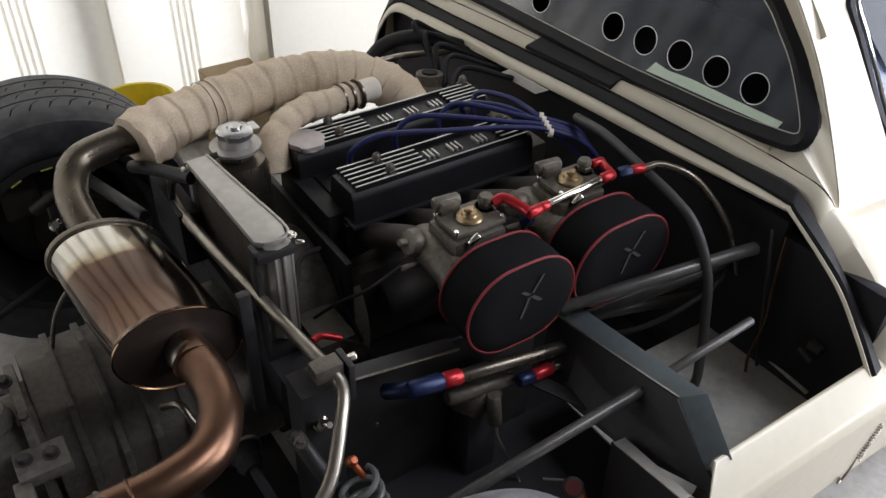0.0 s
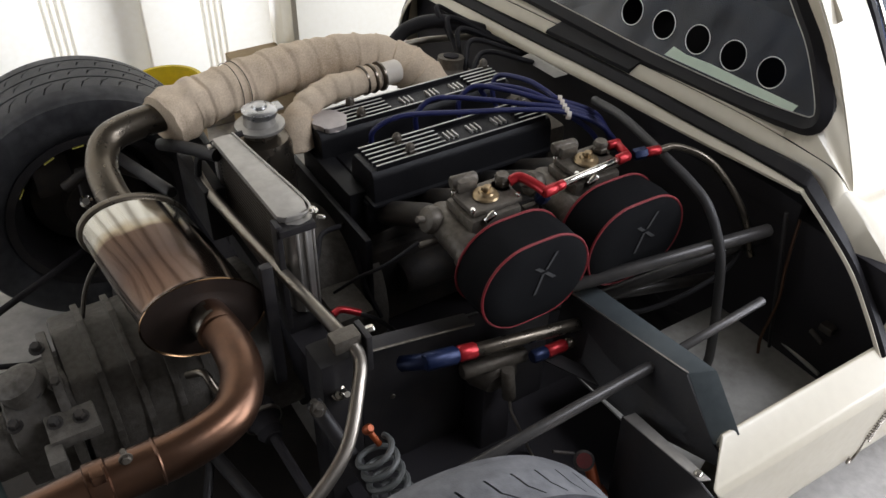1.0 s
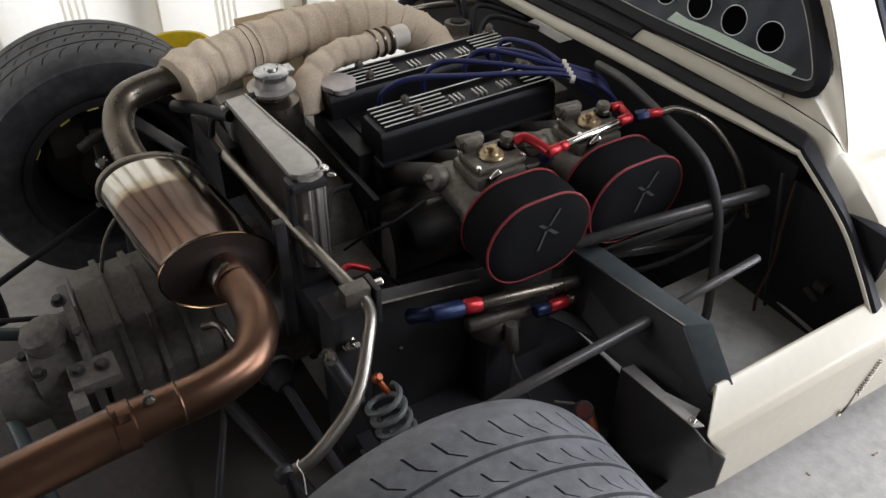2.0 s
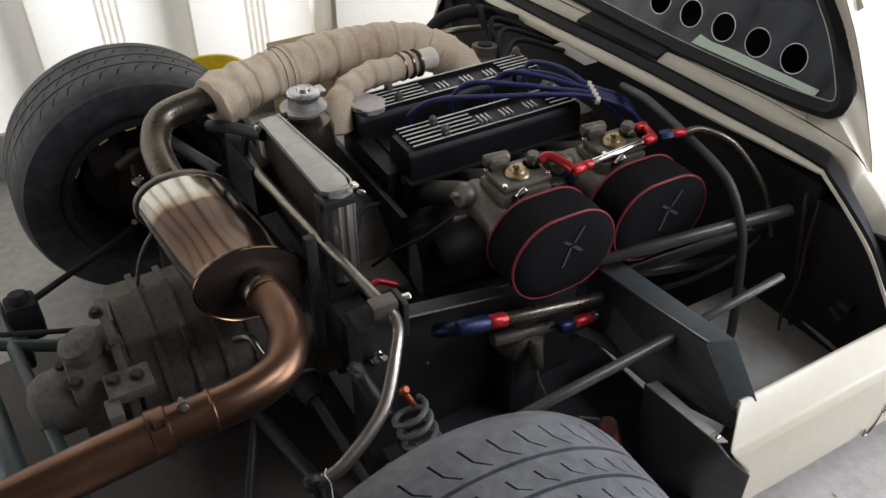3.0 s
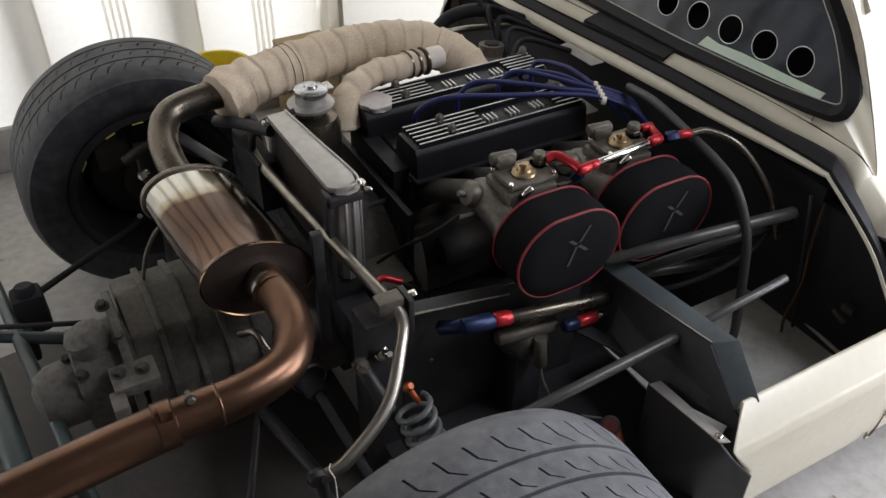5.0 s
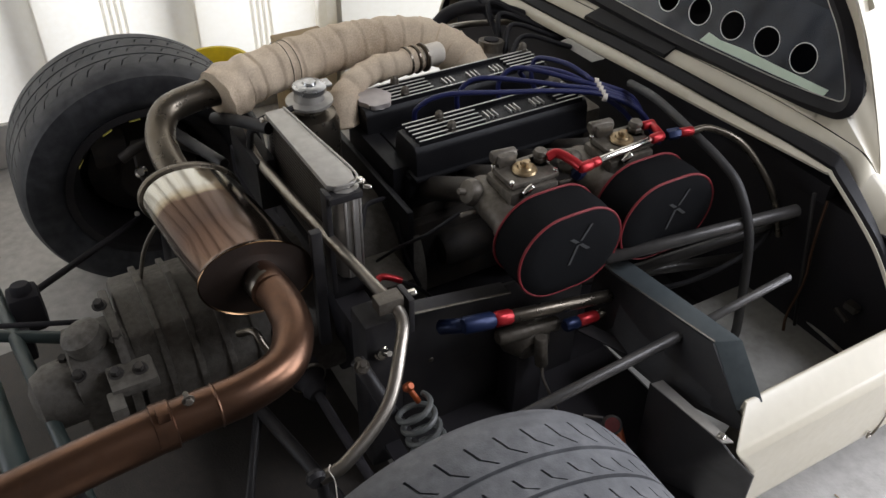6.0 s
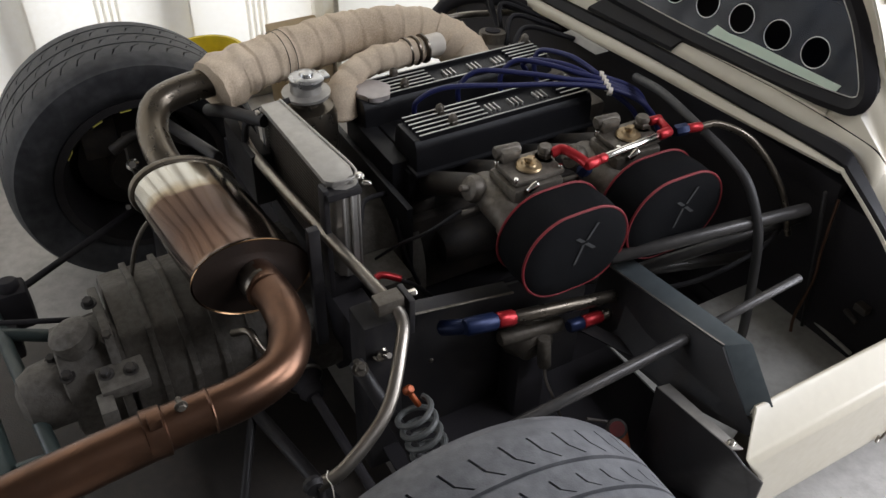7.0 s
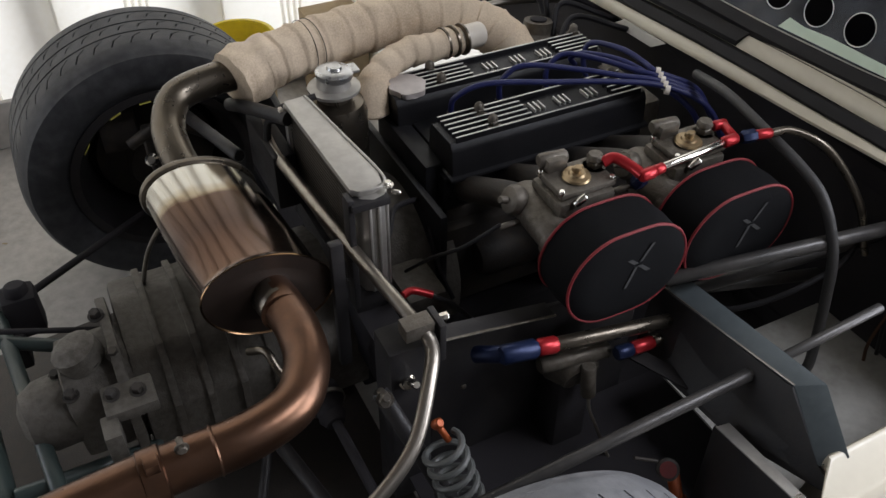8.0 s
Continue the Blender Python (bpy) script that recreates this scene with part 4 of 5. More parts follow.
cap_pts = [(0.838 + 0.034 * (1 + 0.06 * math.cos(6 * a)) * math.cos(a), 1.563 + 0.037 * (1 + 0.06 * math.cos(6 * a)) * math.sin(a)) for a in [i * math.pi / 18 for i in range(36)]]
part("oil_filler_cap", prism(cap_pts, "z", 0.589, 0.600, 0.002), CAPGREY, covA, "pale scalloped oil filler cap")
for px in (0.885, 0.985, 1.085, 1.175):
    part("plug_cap", join(rod((px, 1.485, 0.53), (px, 1.48, 0.575), 0.009), rod((px - 0.012, 1.46, 0.54), (px - 0.012, 1.46, 0.585), 0.0025)), DARK, engine)

# inlet manifold stubs
for cx in (0.857, 0.941, 1.062, 1.146):
    part("inlet_stub", tube([(cx, 1.37, 0.49), (cx, 1.30, 0.53), (cx, 1.22, 0.575), (cx, 1.17, 0.595)], 0.023, 6, 16), IRON, engine)
part("dipstick", tube([(0.80, 1.36, 0.40), (0.775, 1.34, 0.45), (0.77, 1.30, 0.40), (0.79, 1.28, 0.33)], 0.004, 5, 8), DARK, engine)
part("water_outlet", join(turned([(0.045, 0), (0.045, 0.02), (0.032, 0.028), (0.03, 0.05)], (1.20, 1.70, 0.535), (0.1, 0.1, 1), 24), box(1.15, 1.27, 1.615, 1.76, 0.50, 0.535, 0.012)), CAST, engine, "dull alloy water outlet")
part("outlet_mouth", turned([(0.016, 0), (0.018, 0.006), (0.012, 0.008)], (1.2045, 1.7045, 0.582), (0.1, 0.1, 1), 20), DARK, engine)
part("side_plate", join(box(0.80, 1.2, 1.34, 1.368, 0.25, 0.43, 0.01), rod((0.86, 1.33, 0.36), (0.98, 1.33, 0.36), 0.04, 24), rod((1.05, 1.30, 0.30), (1.05, 1.345, 0.30), 0.05, 24)), IRON, engine)

# blue leads
LEADS = [
    [(0.885, 1.482, 0.57), (0.89, 1.475, 0.605), (0.94, 1.452, 0.632), (1.05, 1.405, 0.632), (1.15, 1.362, 0.63), (1.226, 1.322, 0.622), (1.29, 1.28, 0.59), (1.33, 1.25, 0.52)],
    [(0.985, 1.482, 0.57), (0.985, 1.48, 0.61), (1.02, 1.468, 0.64), (1.10, 1.42, 0.638), (1.17, 1.37, 0.632), (1.227, 1.333, 0.626), (1.295, 1.295, 0.59), (1.335, 1.27, 0.52)],
    [(1.085, 1.482, 0.57), (1.085, 1.485, 0.61), (1.115, 1.478, 0.636), (1.16, 1.43, 0.638), (1.20, 1.375, 0.634), (1.228, 1.343, 0.63), (1.295, 1.31, 0.595), (1.335, 1.29, 0.53)],
    [(1.175, 1.482, 0.57), (1.172, 1.495, 0.605), (1.185, 1.495, 0.635), (1.21, 1.435, 0.645), (1.222, 1.385, 0.64), (1.23, 1.353, 0.634), (1.30, 1.325, 0.60), (1.34, 1.31, 0.54)],
    [(1.15, 1.49, 0.60), (1.14, 1.49, 0.618), (1.155, 1.47, 0.632), (1.19, 1.415, 0.638), (1.215, 1.365, 0.63), (1.228, 1.336, 0.618), (1.28, 1.30, 0.57), (1.31, 1.28, 0.50)],
]
for pts in LEADS:
    solo("ignition_lead", tube(pts, 0.0052, 8, 10), BLUE, "dark blue silicone ignition lead over the engine", "cable", "ignition leads")
clip = thing("lead_separator", (1.228, 1.335, 0.62), "white plastic clip holding the blue leads", "clip")
for i in range(5):
    part("clip_ring", turned([(0.0062, -0.004), (0.0085, -0.004), (0.0085, 0.004), (0.0062, 0.004)], (1.2255 + 0.0012 * i, 1.316 + 0.0095 * i, 0.619 + 0.0038 * i), (0.8, -0.55, -0.15), 14), WHITEP, clip)


# ---- carburettors and filters ----
def carburettor(dx):
    c = thing("carburettor", (0.897 + dx, 1.11, 0.55), "dull alloy twin choke carburettor with brass jet cover", "carburettor", "carburettors")
    X = 0.897 + dx
    part("body", join(box(X - 0.058, X + 0.062, 1.055, 1.16, 0.565, 0.60, 0.006), box(X - 0.045, X + 0.052, 1.075, 1.155, 0.60, 0.635, 0.008), rod((X - 0.048, 1.04, 0.582), (X - 0.048, 1.175, 0.594), 0.029, 22), rod((X + 0.036, 1.04, 0.582), (X + 0.036, 1.175, 0.594), 0.029, 22)), CAST, c)
    part("float_cover", join(box(X - 0.038, X + 0.056, 1.082, 1.15, 0.636, 0.647, 0.004), box(X - 0.03, X + 0.005, 1.135, 1.16, 0.645, 0.668, 0.006), rod((X - 0.035, 1.155, 0.66), (X + 0.01, 1.15, 0.66), 0.011, 14)), CAST, c)
    part("jet_cover", turned([(0.020, 0), (0.022, 0.002), (0.020, 0.005), (0.013, 0.006), (0.011, 0.009), (0.004, 0.010)], (X + 0.004, 1.112, 0.648), (0, -0.05, 1), 26), BRASS, c, "round brass jet inspection cover")
    part("wing_nut", join(rod((X + 0.004, 1.112, 0.655), (X + 0.004, 1.111, 0.667), 0.006, 10), box(X - 0.005, X + 0.013, 1.109, 1.115, 0.660, 0.667, 0.002)), BRASS, c)
    part("filter_union", join(hexnut((X + 0.044, 1.125, 0.646), (0, 0, 1), 0.0125, 0.012), turned([(0.0125, 0.012), (0.013, 0.015), (0.010, 0.021)], (X + 0.044, 1.125, 0.648), (0, 0, 1), 18)), CAST, c, "hexagonal fuel union")
    for sx, sy in ((-0.036, 1.088), (0.05, 1.088), (-0.036, 1.145)):
        part("screw", rod((X + sx, sy, 0.64), (X + sx, sy, 0.652), 0.0045, 8), BRIGHT, c)
    part("air_jet", rod((X - 0.022, 1.073, 0.632), (X - 0.006, 1.070, 0.645), 0.006, 10), BRIGHT, c)
    part("throttle_cap", join(turned([(0.012, 0), (0.022, 0.006), (0.024, 0.018), (0.02, 0.026), (0.008, 0.03)], (X - 0.06, 1.15, 0.60), (-0.9, 0, 0.35), 18), rod((X - 0.10, 1.15, 0.615), (X - 0.06, 1.15, 0.60), 0.006, 10), rod((X - 0.105, 1.135, 0.575), (X - 0.06, 1.13, 0.58), 0.005, 10)), CAST, c, "throttle spindle cap and lever")
    part("trumpet", join(rod((X - 0.048, 1.058, 0.578), (X - 0.048, 1.075, 0.582), 0.031, 22), rod((X + 0.036, 1.058, 0.578), (X + 0.036, 1.075, 0.582), 0.031, 22)), CAST, c)
    c.location += Vector((0.008, 0.021, 0.004))
    return c


def stadium(cx, cz, hw, hh, n=12):
    pts = []
    r = hh
    for k in range(n + 1):
        a = -math.pi / 2 + math.pi * k / n
        pts.append((cx + hw - r + r * math.cos(a), cz + r * math.sin(a)))
    for k in range(n + 1):
        a = math.pi / 2 + math.pi * k / n
        pts.append((cx - hw + r + r * math.cos(a), cz + r * math.sin(a)))
    return pts


def air_filter(dx):
    X, Z = 0.92 + dx, 0.565
    f = thing("air_filter", (X, 1.04, 0.488), "black foam oval air filter with red piping", "air filter", "air filters")
    hw, hh, ya, yb = 0.1, 0.077, 1.0, 1.077
    rings = []
    for y, g in ((yb, -0.004), (yb, 0.0), ((ya + yb) / 2, 0.003), (ya, 0.0), (ya - 0.006, -0.01), (ya - 0.009, -0.03)):
        rings.append([(px, y, pz) for px, pz in stadium(X, Z, hw + g, hh + g)])
    part("foam", rings_mesh(rings), FOAM, f, smooth=50)
    for y in (yb - 0.002, ya + 0.001):
        s = stadium(X, Z, hw + 0.001, hh + 0.001)
        part("piping", tube([(px, y, pz) for px, pz in s + s[:1]], 0.0022, 2, 8), REDPIPE, f, "thin red edge piping")
    U = X + 0.006
    V = Z + 0.025
    m = lambda a, b, w: slab([(U + a[0] - w, ya - 0.0095, V + a[1]), (U + a[0] + w, ya - 0.0095, V + a[1]), (U + b[0] + w, ya - 0.0095, V + b[1]), (U + b[0] - w, ya - 0.0095, V + b[1])], (0, -0.001, 0), 0)
    part("printed_mark", join(m((-0.016, 0.012), (-0.004, 0.002), 0.004), m((0.02, 0.032), (0.003, 0.004), 0.0025), m((0.003, -0.003), (0.02, -0.018), 0.004), m((-0.003, -0.004), (-0.016, -0.04), 0.0025)), GREYMARK, f, "faded grey cross shaped mark")
    return f


for dx in (0.0, 0.205):
    carburettor(dx)
    air_filter(dx)

fuel = thing("fuel_line", (1.1, 1.09, 0.62), "red anodised fuel fittings joined by bright hose", "fuel line")
part("elbow_fitting", tube([(0.955, 1.135, 0.662), (0.972, 1.13, 0.668), (0.985, 1.105, 0.664), (0.990, 1.085, 0.660)], 0.0085, 6, 12), RED, fuel)
part("collar", rod((0.992, 1.098, 0.635), (0.992, 1.086, 0.655), 0.0115, 6), BLUEFIT, fuel, "dark blue hexagonal nut")
part("hose_end", join(rod((0.985, 1.083, 0.660), (1.012, 1.086, 0.660), 0.0095, 8), rod((1.012, 1.086, 0.660), (1.03, 1.088, 0.660), 0.0082, 14)), RED, fuel)
part("bright_hose", rod((1.028, 1.088, 0.660), (1.155, 1.099, 0.661), 0.0062, 14), BRIGHT, fuel, "bright braided steel hose")
part("hose_end", join(rod((1.15, 1.098, 0.661), (1.178, 1.10, 0.661), 0.0092, 8), rod((1.175, 1.10, 0.661), (1.184, 1.138, 0.662), 0.0075, 12), rod((1.165, 1.14, 0.662), (1.19, 1.138, 0.662), 0.0085, 8)), RED, fuel)
part("collar", rod((1.186, 1.098, 0.660), (1.212, 1.094, 0.660), 0.0105, 6), BLUEFIT, fuel)
part("hose_end", rod((1.21, 1.094, 0.660), (1.238, 1.088, 0.660), 0.0085, 8), RED, fuel)
part("clear_hose", tube([(1.236, 1.088, 0.660), (1.27, 1.075, 0.662), (1.31, 1.03, 0.64), (1.34, 0.97, 0.57), (1.36, 0.94, 0.48)], 0.0065, 8, 10), PIPE, fuel, "grey braided fuel hose")
solo("coolant_hose", tube([(1.30, 1.33, 0.625), (1.27, 1.22, 0.65), (1.25, 1.094, 0.646), (1.25, 1.02, 0.63), (1.25, 0.969, 0.605), (1.25, 0.925, 0.54), (1.25, 0.905, 0.45), (1.25, 0.89, 0.34), (1.25, 0.89, 0.305)], 0.0085, 8, 12), GREYHOSE, "dusty dark grey rubber hose looping down beside the filter", "hose")
solo("breather_hose", tube([(1.39, 0.98, 0.50), (1.33, 0.95, 0.47), (1.24, 0.96, 0.43), (1.16, 0.99, 0.40), (1.12, 1.04, 0.38)], 0.005, 8, 10), SEAL, "thin black hose between the chassis tubes", "hose")
solo("wiring_loom", tube([(1.39, 0.89, 0.58), (1.37, 0.875, 0.50), (1.375, 0.87, 0.42), (1.36, 0.87, 0.34), (1.35, 0.86, 0.309)], 0.003, 8, 8), COPPERY, "thin dark red wiring beside the bulkhead", "cable")

oil = thing("oil_hoses", (0.9, 0.99, 0.4), "oil hoses with red and blue fittings along the chassis", "hose")
part("hose", rod((0.80, 1.0, 0.474), (1.03, 0.985, 0.441), 0.0115, 14), PIPE, oil, "brown braided hose")
part("hose_end", rod((0.778, 1.002, 0.478), (0.812, 1.0, 0.472), 0.0135, 8), RED, oil)
part("collar", join(rod((0.72, 1.005, 0.487), (0.778, 1.002, 0.478), 0.015, 8), rod((0.70, 1.045, 0.46), (0.735, 1.004, 0.484), 0.013, 10)), BLUEFIT, oil, "dark blue fitting")
part("collar", rod((0.915, 0.985, 0.415), (0.945, 0.985, 0.412), 0.012, 8), BLUEFIT, oil)
part("hose_end", rod((0.945, 0.985, 0.412), (0.985, 0.985, 0.409), 0.0115, 8), RED, oil)
part("hose", rod((0.985, 0.985, 0.409), (1.02, 0.985, 0.406), 0.010, 12), PIPE, oil)
pump = thing("fuel_pump", (0.86, 1.0, 0.2), "small oily alloy pump with a thin pipe", "pump")
part("pump_body", join(rod((0.80, 1.02, 0.41), (0.92, 1.01, 0.40), 0.014, 14), turned([(0.045, 0), (0.05, 0.01), (0.05, 0.02), (0.03, 0.05)], (0.87, 1.05, 0.38), (0, -1, -0.3), 20), rod((0.87, 0.99, 0.405), (0.875, 0.985, 0.34), 0.012, 12)), CAST, pump)
part("thin_pipe", tube([(0.875, 0.985, 0.345), (0.878, 0.98, 0.31), (0.89, 0.97, 0.27), (0.91, 0.96, 0.21), (0.915, 0.95, 0.19)], 0.003, 6, 8), ROD, pump)
part("pump_foot", box(0.84, 0.90, 1.01, 1.07, 0.19, 0.37, 0.006), DARK, pump)
gauge = thing("pressure_regulator", (0.918, 0.83, 0.2), "small round gauge on an orange fitting", "gauge")
part("gauge_dial", join(turned([(0.015, 0), (0.017, 0.003), (0.017, 0.012), (0.014, 0.014)], (0.918, 0.835, 0.31), (-0.4, -0.5, 0.75), 24), tube([(0.905, 0.845, 0.325), (0.885, 0.855, 0.33), (0.872, 0.86, 0.335)], 0.0028, 4, 8)), IRON, gauge)
part("gauge_glass", turned([(0.0125, 0.0145), (0.0125, 0.0155)], (0.918, 0.835, 0.31), (-0.4, -0.5, 0.75), 24), DIAL, gauge, "dark red dial face")
part("regulator_body", join(rod((0.955, 0.815, 0.19), (0.93, 0.835, 0.30), 0.010, 14), rod((0.951, 0.818, 0.20), (0.945, 0.823, 0.225), 0.020, 8)), ORANGE, gauge, "orange anodised fitting")

# ---- oil cooler and header tank ----
cooler = thing("oil_cooler", (0.632, 1.395, 0.43), "upright bare aluminium oil cooler with fine dark fins", "oil cooler")
TOP = [(0.600, 1.535), (0.637, 1.537), (0.662, 1.285), (0.656, 1.258), (0.640, 1.252), (0.616, 1.253), (0.607, 1.262)]
part("top_plate", prism(TOP, "z", 0.630, 0.641, 0.002), ALLOY, cooler, "pale flat top tank")
part("top_rim", tube([(x, y, 0.6415) for x, y in ((0.638, 1.536), (0.652, 1.40), (0.664, 1.285), (0.658, 1.255), (0.642, 1.248), (0.618, 1.25))], 0.0022, 6, 8), ALLOY, cooler)
n_fin = 24
fin0 = part("fin", prism([(0.606, 1.53), (0.632, 1.53), (0.648, 1.275), (0.612, 1.275)], "z", 0.455, 0.4575, 0), CAST, cooler, smooth=0)
for i in range(1, n_fin):
    f = new("fin", fin0.data)
    f.parent, f.matrix_parent_inverse, f.location = cooler, fin0.matrix_parent_inverse, (0, 0, i * 0.0073)
part("core", prism([(0.610, 1.528), (0.630, 1.528), (0.645, 1.28), (0.616, 1.28)], "z", 0.45, 0.63, 0), DARK, cooler)
part("end_tank", prism([(0.612, 1.273), (0.662, 1.273), (0.664, 1.258), (0.655, 1.245), (0.635, 1.240), (0.617, 1.250)], "z", 0.445, 0.629, 0.004), ALLOY, cooler, "rounded end tank with pressed ribs")
for yy, xx in ((1.240, 0.628), (1.239, 0.642), (1.247, 0.658)):
    part("tank_rib", rod((xx, yy, 0.45), (xx, yy, 0.625), 0.003, 8), ALLOY, cooler)
part("end_tank_far", box(0.600, 0.640, 1.53, 1.548, 0.445, 0.629, 0.005), ALLOY, cooler)
part("mount_strap", join(box(0.596, 0.606, 1.243, 1.268, 0.42, 0.634, 0.002), box(0.6, 0.66, 1.236, 1.262, 0.615, 0.628, 0.002)), SATIN, cooler, "black mounting strap")
part("corner_bolt", join(rod((0.664, 1.243, 0.632), (0.676, 1.236, 0.630), 0.004, 8), hexnut((0.662, 1.25, 0.640), (0, 0, 1), 0.006, 0.006)), BRIGHT, cooler)
part("stand", join(box(0.60, 0.66, 1.25, 1.54, 0.40, 0.447, 0.004), tube([(0.59, 1.55, 0.60), (0.575, 1.56, 0.59), (0.57, 1.56, 0.52), (0.575, 1.55, 0.44)], 0.007, 5, 8)), SATIN, cooler)
part("white_tag", box(0.590, 0.597, 1.530, 1.540, 0.61, 0.63, 0.002), WHITEP, cooler)

tank = thing("header_tank", (0.70, 1.57, 0.42), "round alloy coolant header tank with a pressure cap", "header tank")
part("tank_body", turned([(0.052, 0), (0.056, 0.01), (0.056, 0.16), (0.05, 0.18), (0.03, 0.187), (0.026, 0.205)], (0.70, 1.565, 0.42), (0, 0, 1), 32), PIPE, tank, "dull brown alloy tank")
part("neck_flange", turned([(0.044, 0), (0.046, 0.002), (0.046, 0.007), (0.03, 0.009), (0.027, 0.03)], (0.70, 1.565, 0.622), (0, 0, 1), 32), ALLOY, tank)
part("pressure_cap", join(turned([(0.028, 0), (0.032, 0.003), (0.033, 0.012), (0.028, 0.016), (0.014, 0.017), (0.012, 0.022), (0.006, 0.023)], (0.702, 1.565, 0.645), (0.05, 0, 1), 28), box(0.725, 0.745, 1.55, 1.58, 0.652, 0.658, 0.003)), CAPSTEEL, tank, "shiny pressure cap with two ears")
part("overflow_pipe", tube([(0.66, 1.545, 0.63), (0.64, 1.55, 0.625), (0.61, 1.57, 0.61), (0.585, 1.60, 0.58)], 0.006, 6, 8), SATIN, tank)

# ---- exhaust ----
ex = thing("exhaust_system", (0.43, 1.33, 0.45), "heat tinted stainless exhaust with a round silencer", "exhaust")
MA, MB = Vector((0.4319, 1.4969, 0.5375)), Vector((0.4573, 1.2052, 0.5445))
L = (MB - MA).length


def oval_shell(profile, seg=80, roll=0.337):
    """Rows of (growth, distance along) over the silencer's oval section."""
    a = (MB - MA).normalized()
    u = a.cross(Vector((0, 0, 1))).normalized()
    v = u.cross(a)
    u, v = u * math.cos(roll) + v * math.sin(roll), v * math.cos(roll) - u * math.sin(roll)
    rings = []
    for g, h in profile:
        r1, r2 = max(0.03, 0.0925 + g), max(0.026, 0.0605 + g)
        rings.append([MA + a * h + u * r1 * math.cos(2 * math.pi * k / seg) + v * r2 * math.sin(2 * math.pi * k / seg) for k in range(seg)])
    return rings_mesh(rings)


part("silencer", oval_shell([(-0.006, 0.006), (0.0, 0.012), (0.001, L * 0.3), (0.001, L * 0.7), (0.0, L - 0.02), (0.003, L - 0.009), (0.0085, L - 0.001), (0.008, L + 0.001), (0.004, L - 0.002)]), MUFFLER, ex, "oval silencer, bright steel tinted bronze")
part("end_rim", oval_shell([(-0.07, -0.008), (-0.03, -0.007), (-0.004, -0.003), (0.004, 0.0), (0.0055, 0.005), (0.004, 0.011), (0.0, 0.013)]), PIPE, ex, "dull rolled rim at the inlet end")
part("end_plate", oval_shell([(0.007, L - 0.001), (-0.002, L - 0.004), (-0.03, L + 0.002), (-0.055, L + 0.004)]), ENDPLATE, ex, "domed end plate, coloured dark for shade")
part("inlet_pipe", tube([(0.434, 1.49, 0.540), (0.424, 1.53, 0.556), (0.418, 1.58, 0.573), (0.424, 1.635, 0.590), (0.453, 1.68, 0.61), (0.52, 1.693, 0.62), (0.60, 1.686, 0.625)], 0.0285, 10, 24), PIPE, ex, "bent bare steel inlet pipe")
part("outlet_neck", rod((0.4585, 1.206, 0.547), (0.4635, 1.157, 0.5545), 0.0308, 28), PIPE, ex, "bare steel neck of the outlet")
part("outlet_pipe", tube([(0.459, 1.215, 0.546), (0.464, 1.165, 0.554), (0.467, 1.11, 0.556), (0.458, 1.053, 0.554), (0.424, 1.002, 0.551), (0.36, 0.979, 0.55), (0.28, 0.977, 0.548), (0.20, 0.975, 0.546)], 0.030, 10, 28), COPPERY, ex, "coppery heat tinted outlet bend")
part("pipe_collar", rod((0.462, 1.158, 0.555), (0.4618, 1.149, 0.5555), 0.0318, 28), COPPERY, ex)
part("weld_bead", turned([(0.0295, -0.003), (0.032, 0), (0.0295, 0.003)], (0.318, 0.977, 0.549), (1, 0, 0), 28), COPPERY, ex)
part("pipe_clamp", join(turned([(0.031, 0), (0.034, 0.002), (0.034, 0.026), (0.031, 0.028)], (0.232, 0.976, 0.547), (1, 0, 0), 28), box(0.24, 0.256, 0.955, 0.975, 0.575, 0.59, 0.002)), COPPERY, ex, "band clamp on the outlet pipe")
part("clamp_bolt", join(rod((0.283, 0.985, 0.584), (0.283, 0.970, 0.586), 0.004, 12), hexnut((0.283, 0.968, 0.586), (0, -1, 0.1), 0.006, 0.005)), CAST, ex)
part("tail_pipe", tube([(0.246, 0.976, 0.546), (0.10, 0.962, 0.545), (-0.15, 0.93, 0.543), (-0.42, 0.90, 0.54)], 0.0325, 8, 28, hollow=True), COPPERY, ex, "long straight tail pipe")
part("hanger", join(rod((0.12, 0.97, 0.52), (0.125, 1.05, 0.31), 0.007), rod((0.12, 1.04, 0.312), (0.13, 1.06, 0.31), 0.01)), SATIN, ex)


def wrap_radius(r, turns, ridge):
    return lambda t: r + ridge * (1 - ((t * turns) % 1.0)) - 0.0


hdr = thing("wrapped_header", (0.9, 1.72, 0.5), "exhaust header bound in pale fibre heat wrap", "exhaust header")
part("wrap", tube([(0.572, 1.678, 0.622), (0.64, 1.70, 0.63), (0.74, 1.725, 0.632), (0.85, 1.745, 0.63), (0.96, 1.752, 0.622), (1.05, 1.73, 0.605), (1.105, 1.68, 0.575), (1.12, 1.63, 0.53), (1.11, 1.61, 0.48)], wrap_radius(0.046, 17, 0.0036), 30, 28, bumpy=0.005), WRAP, hdr, smooth=60)
part("wrap_end", tube([(0.553, 1.672, 0.618), (0.575, 1.68, 0.622), (0.60, 1.69, 0.626), (0.63, 1.698, 0.63)], lambda t: 0.056 - 0.006 * t, 8, 30, bumpy=0.009), WRAP, hdr, "frayed loose end of the wrap")
for q, d in (((0.70, 1.715, 0.632), (1, 0.2, 0)), ((0.715, 1.718, 0.632), (1, 0.26, 0))):
    part("tie_wire", turned([(0.0495, -0.001), (0.0508, 0), (0.0495, 0.001)], q, d, 28, cap=False), CAST, hdr)
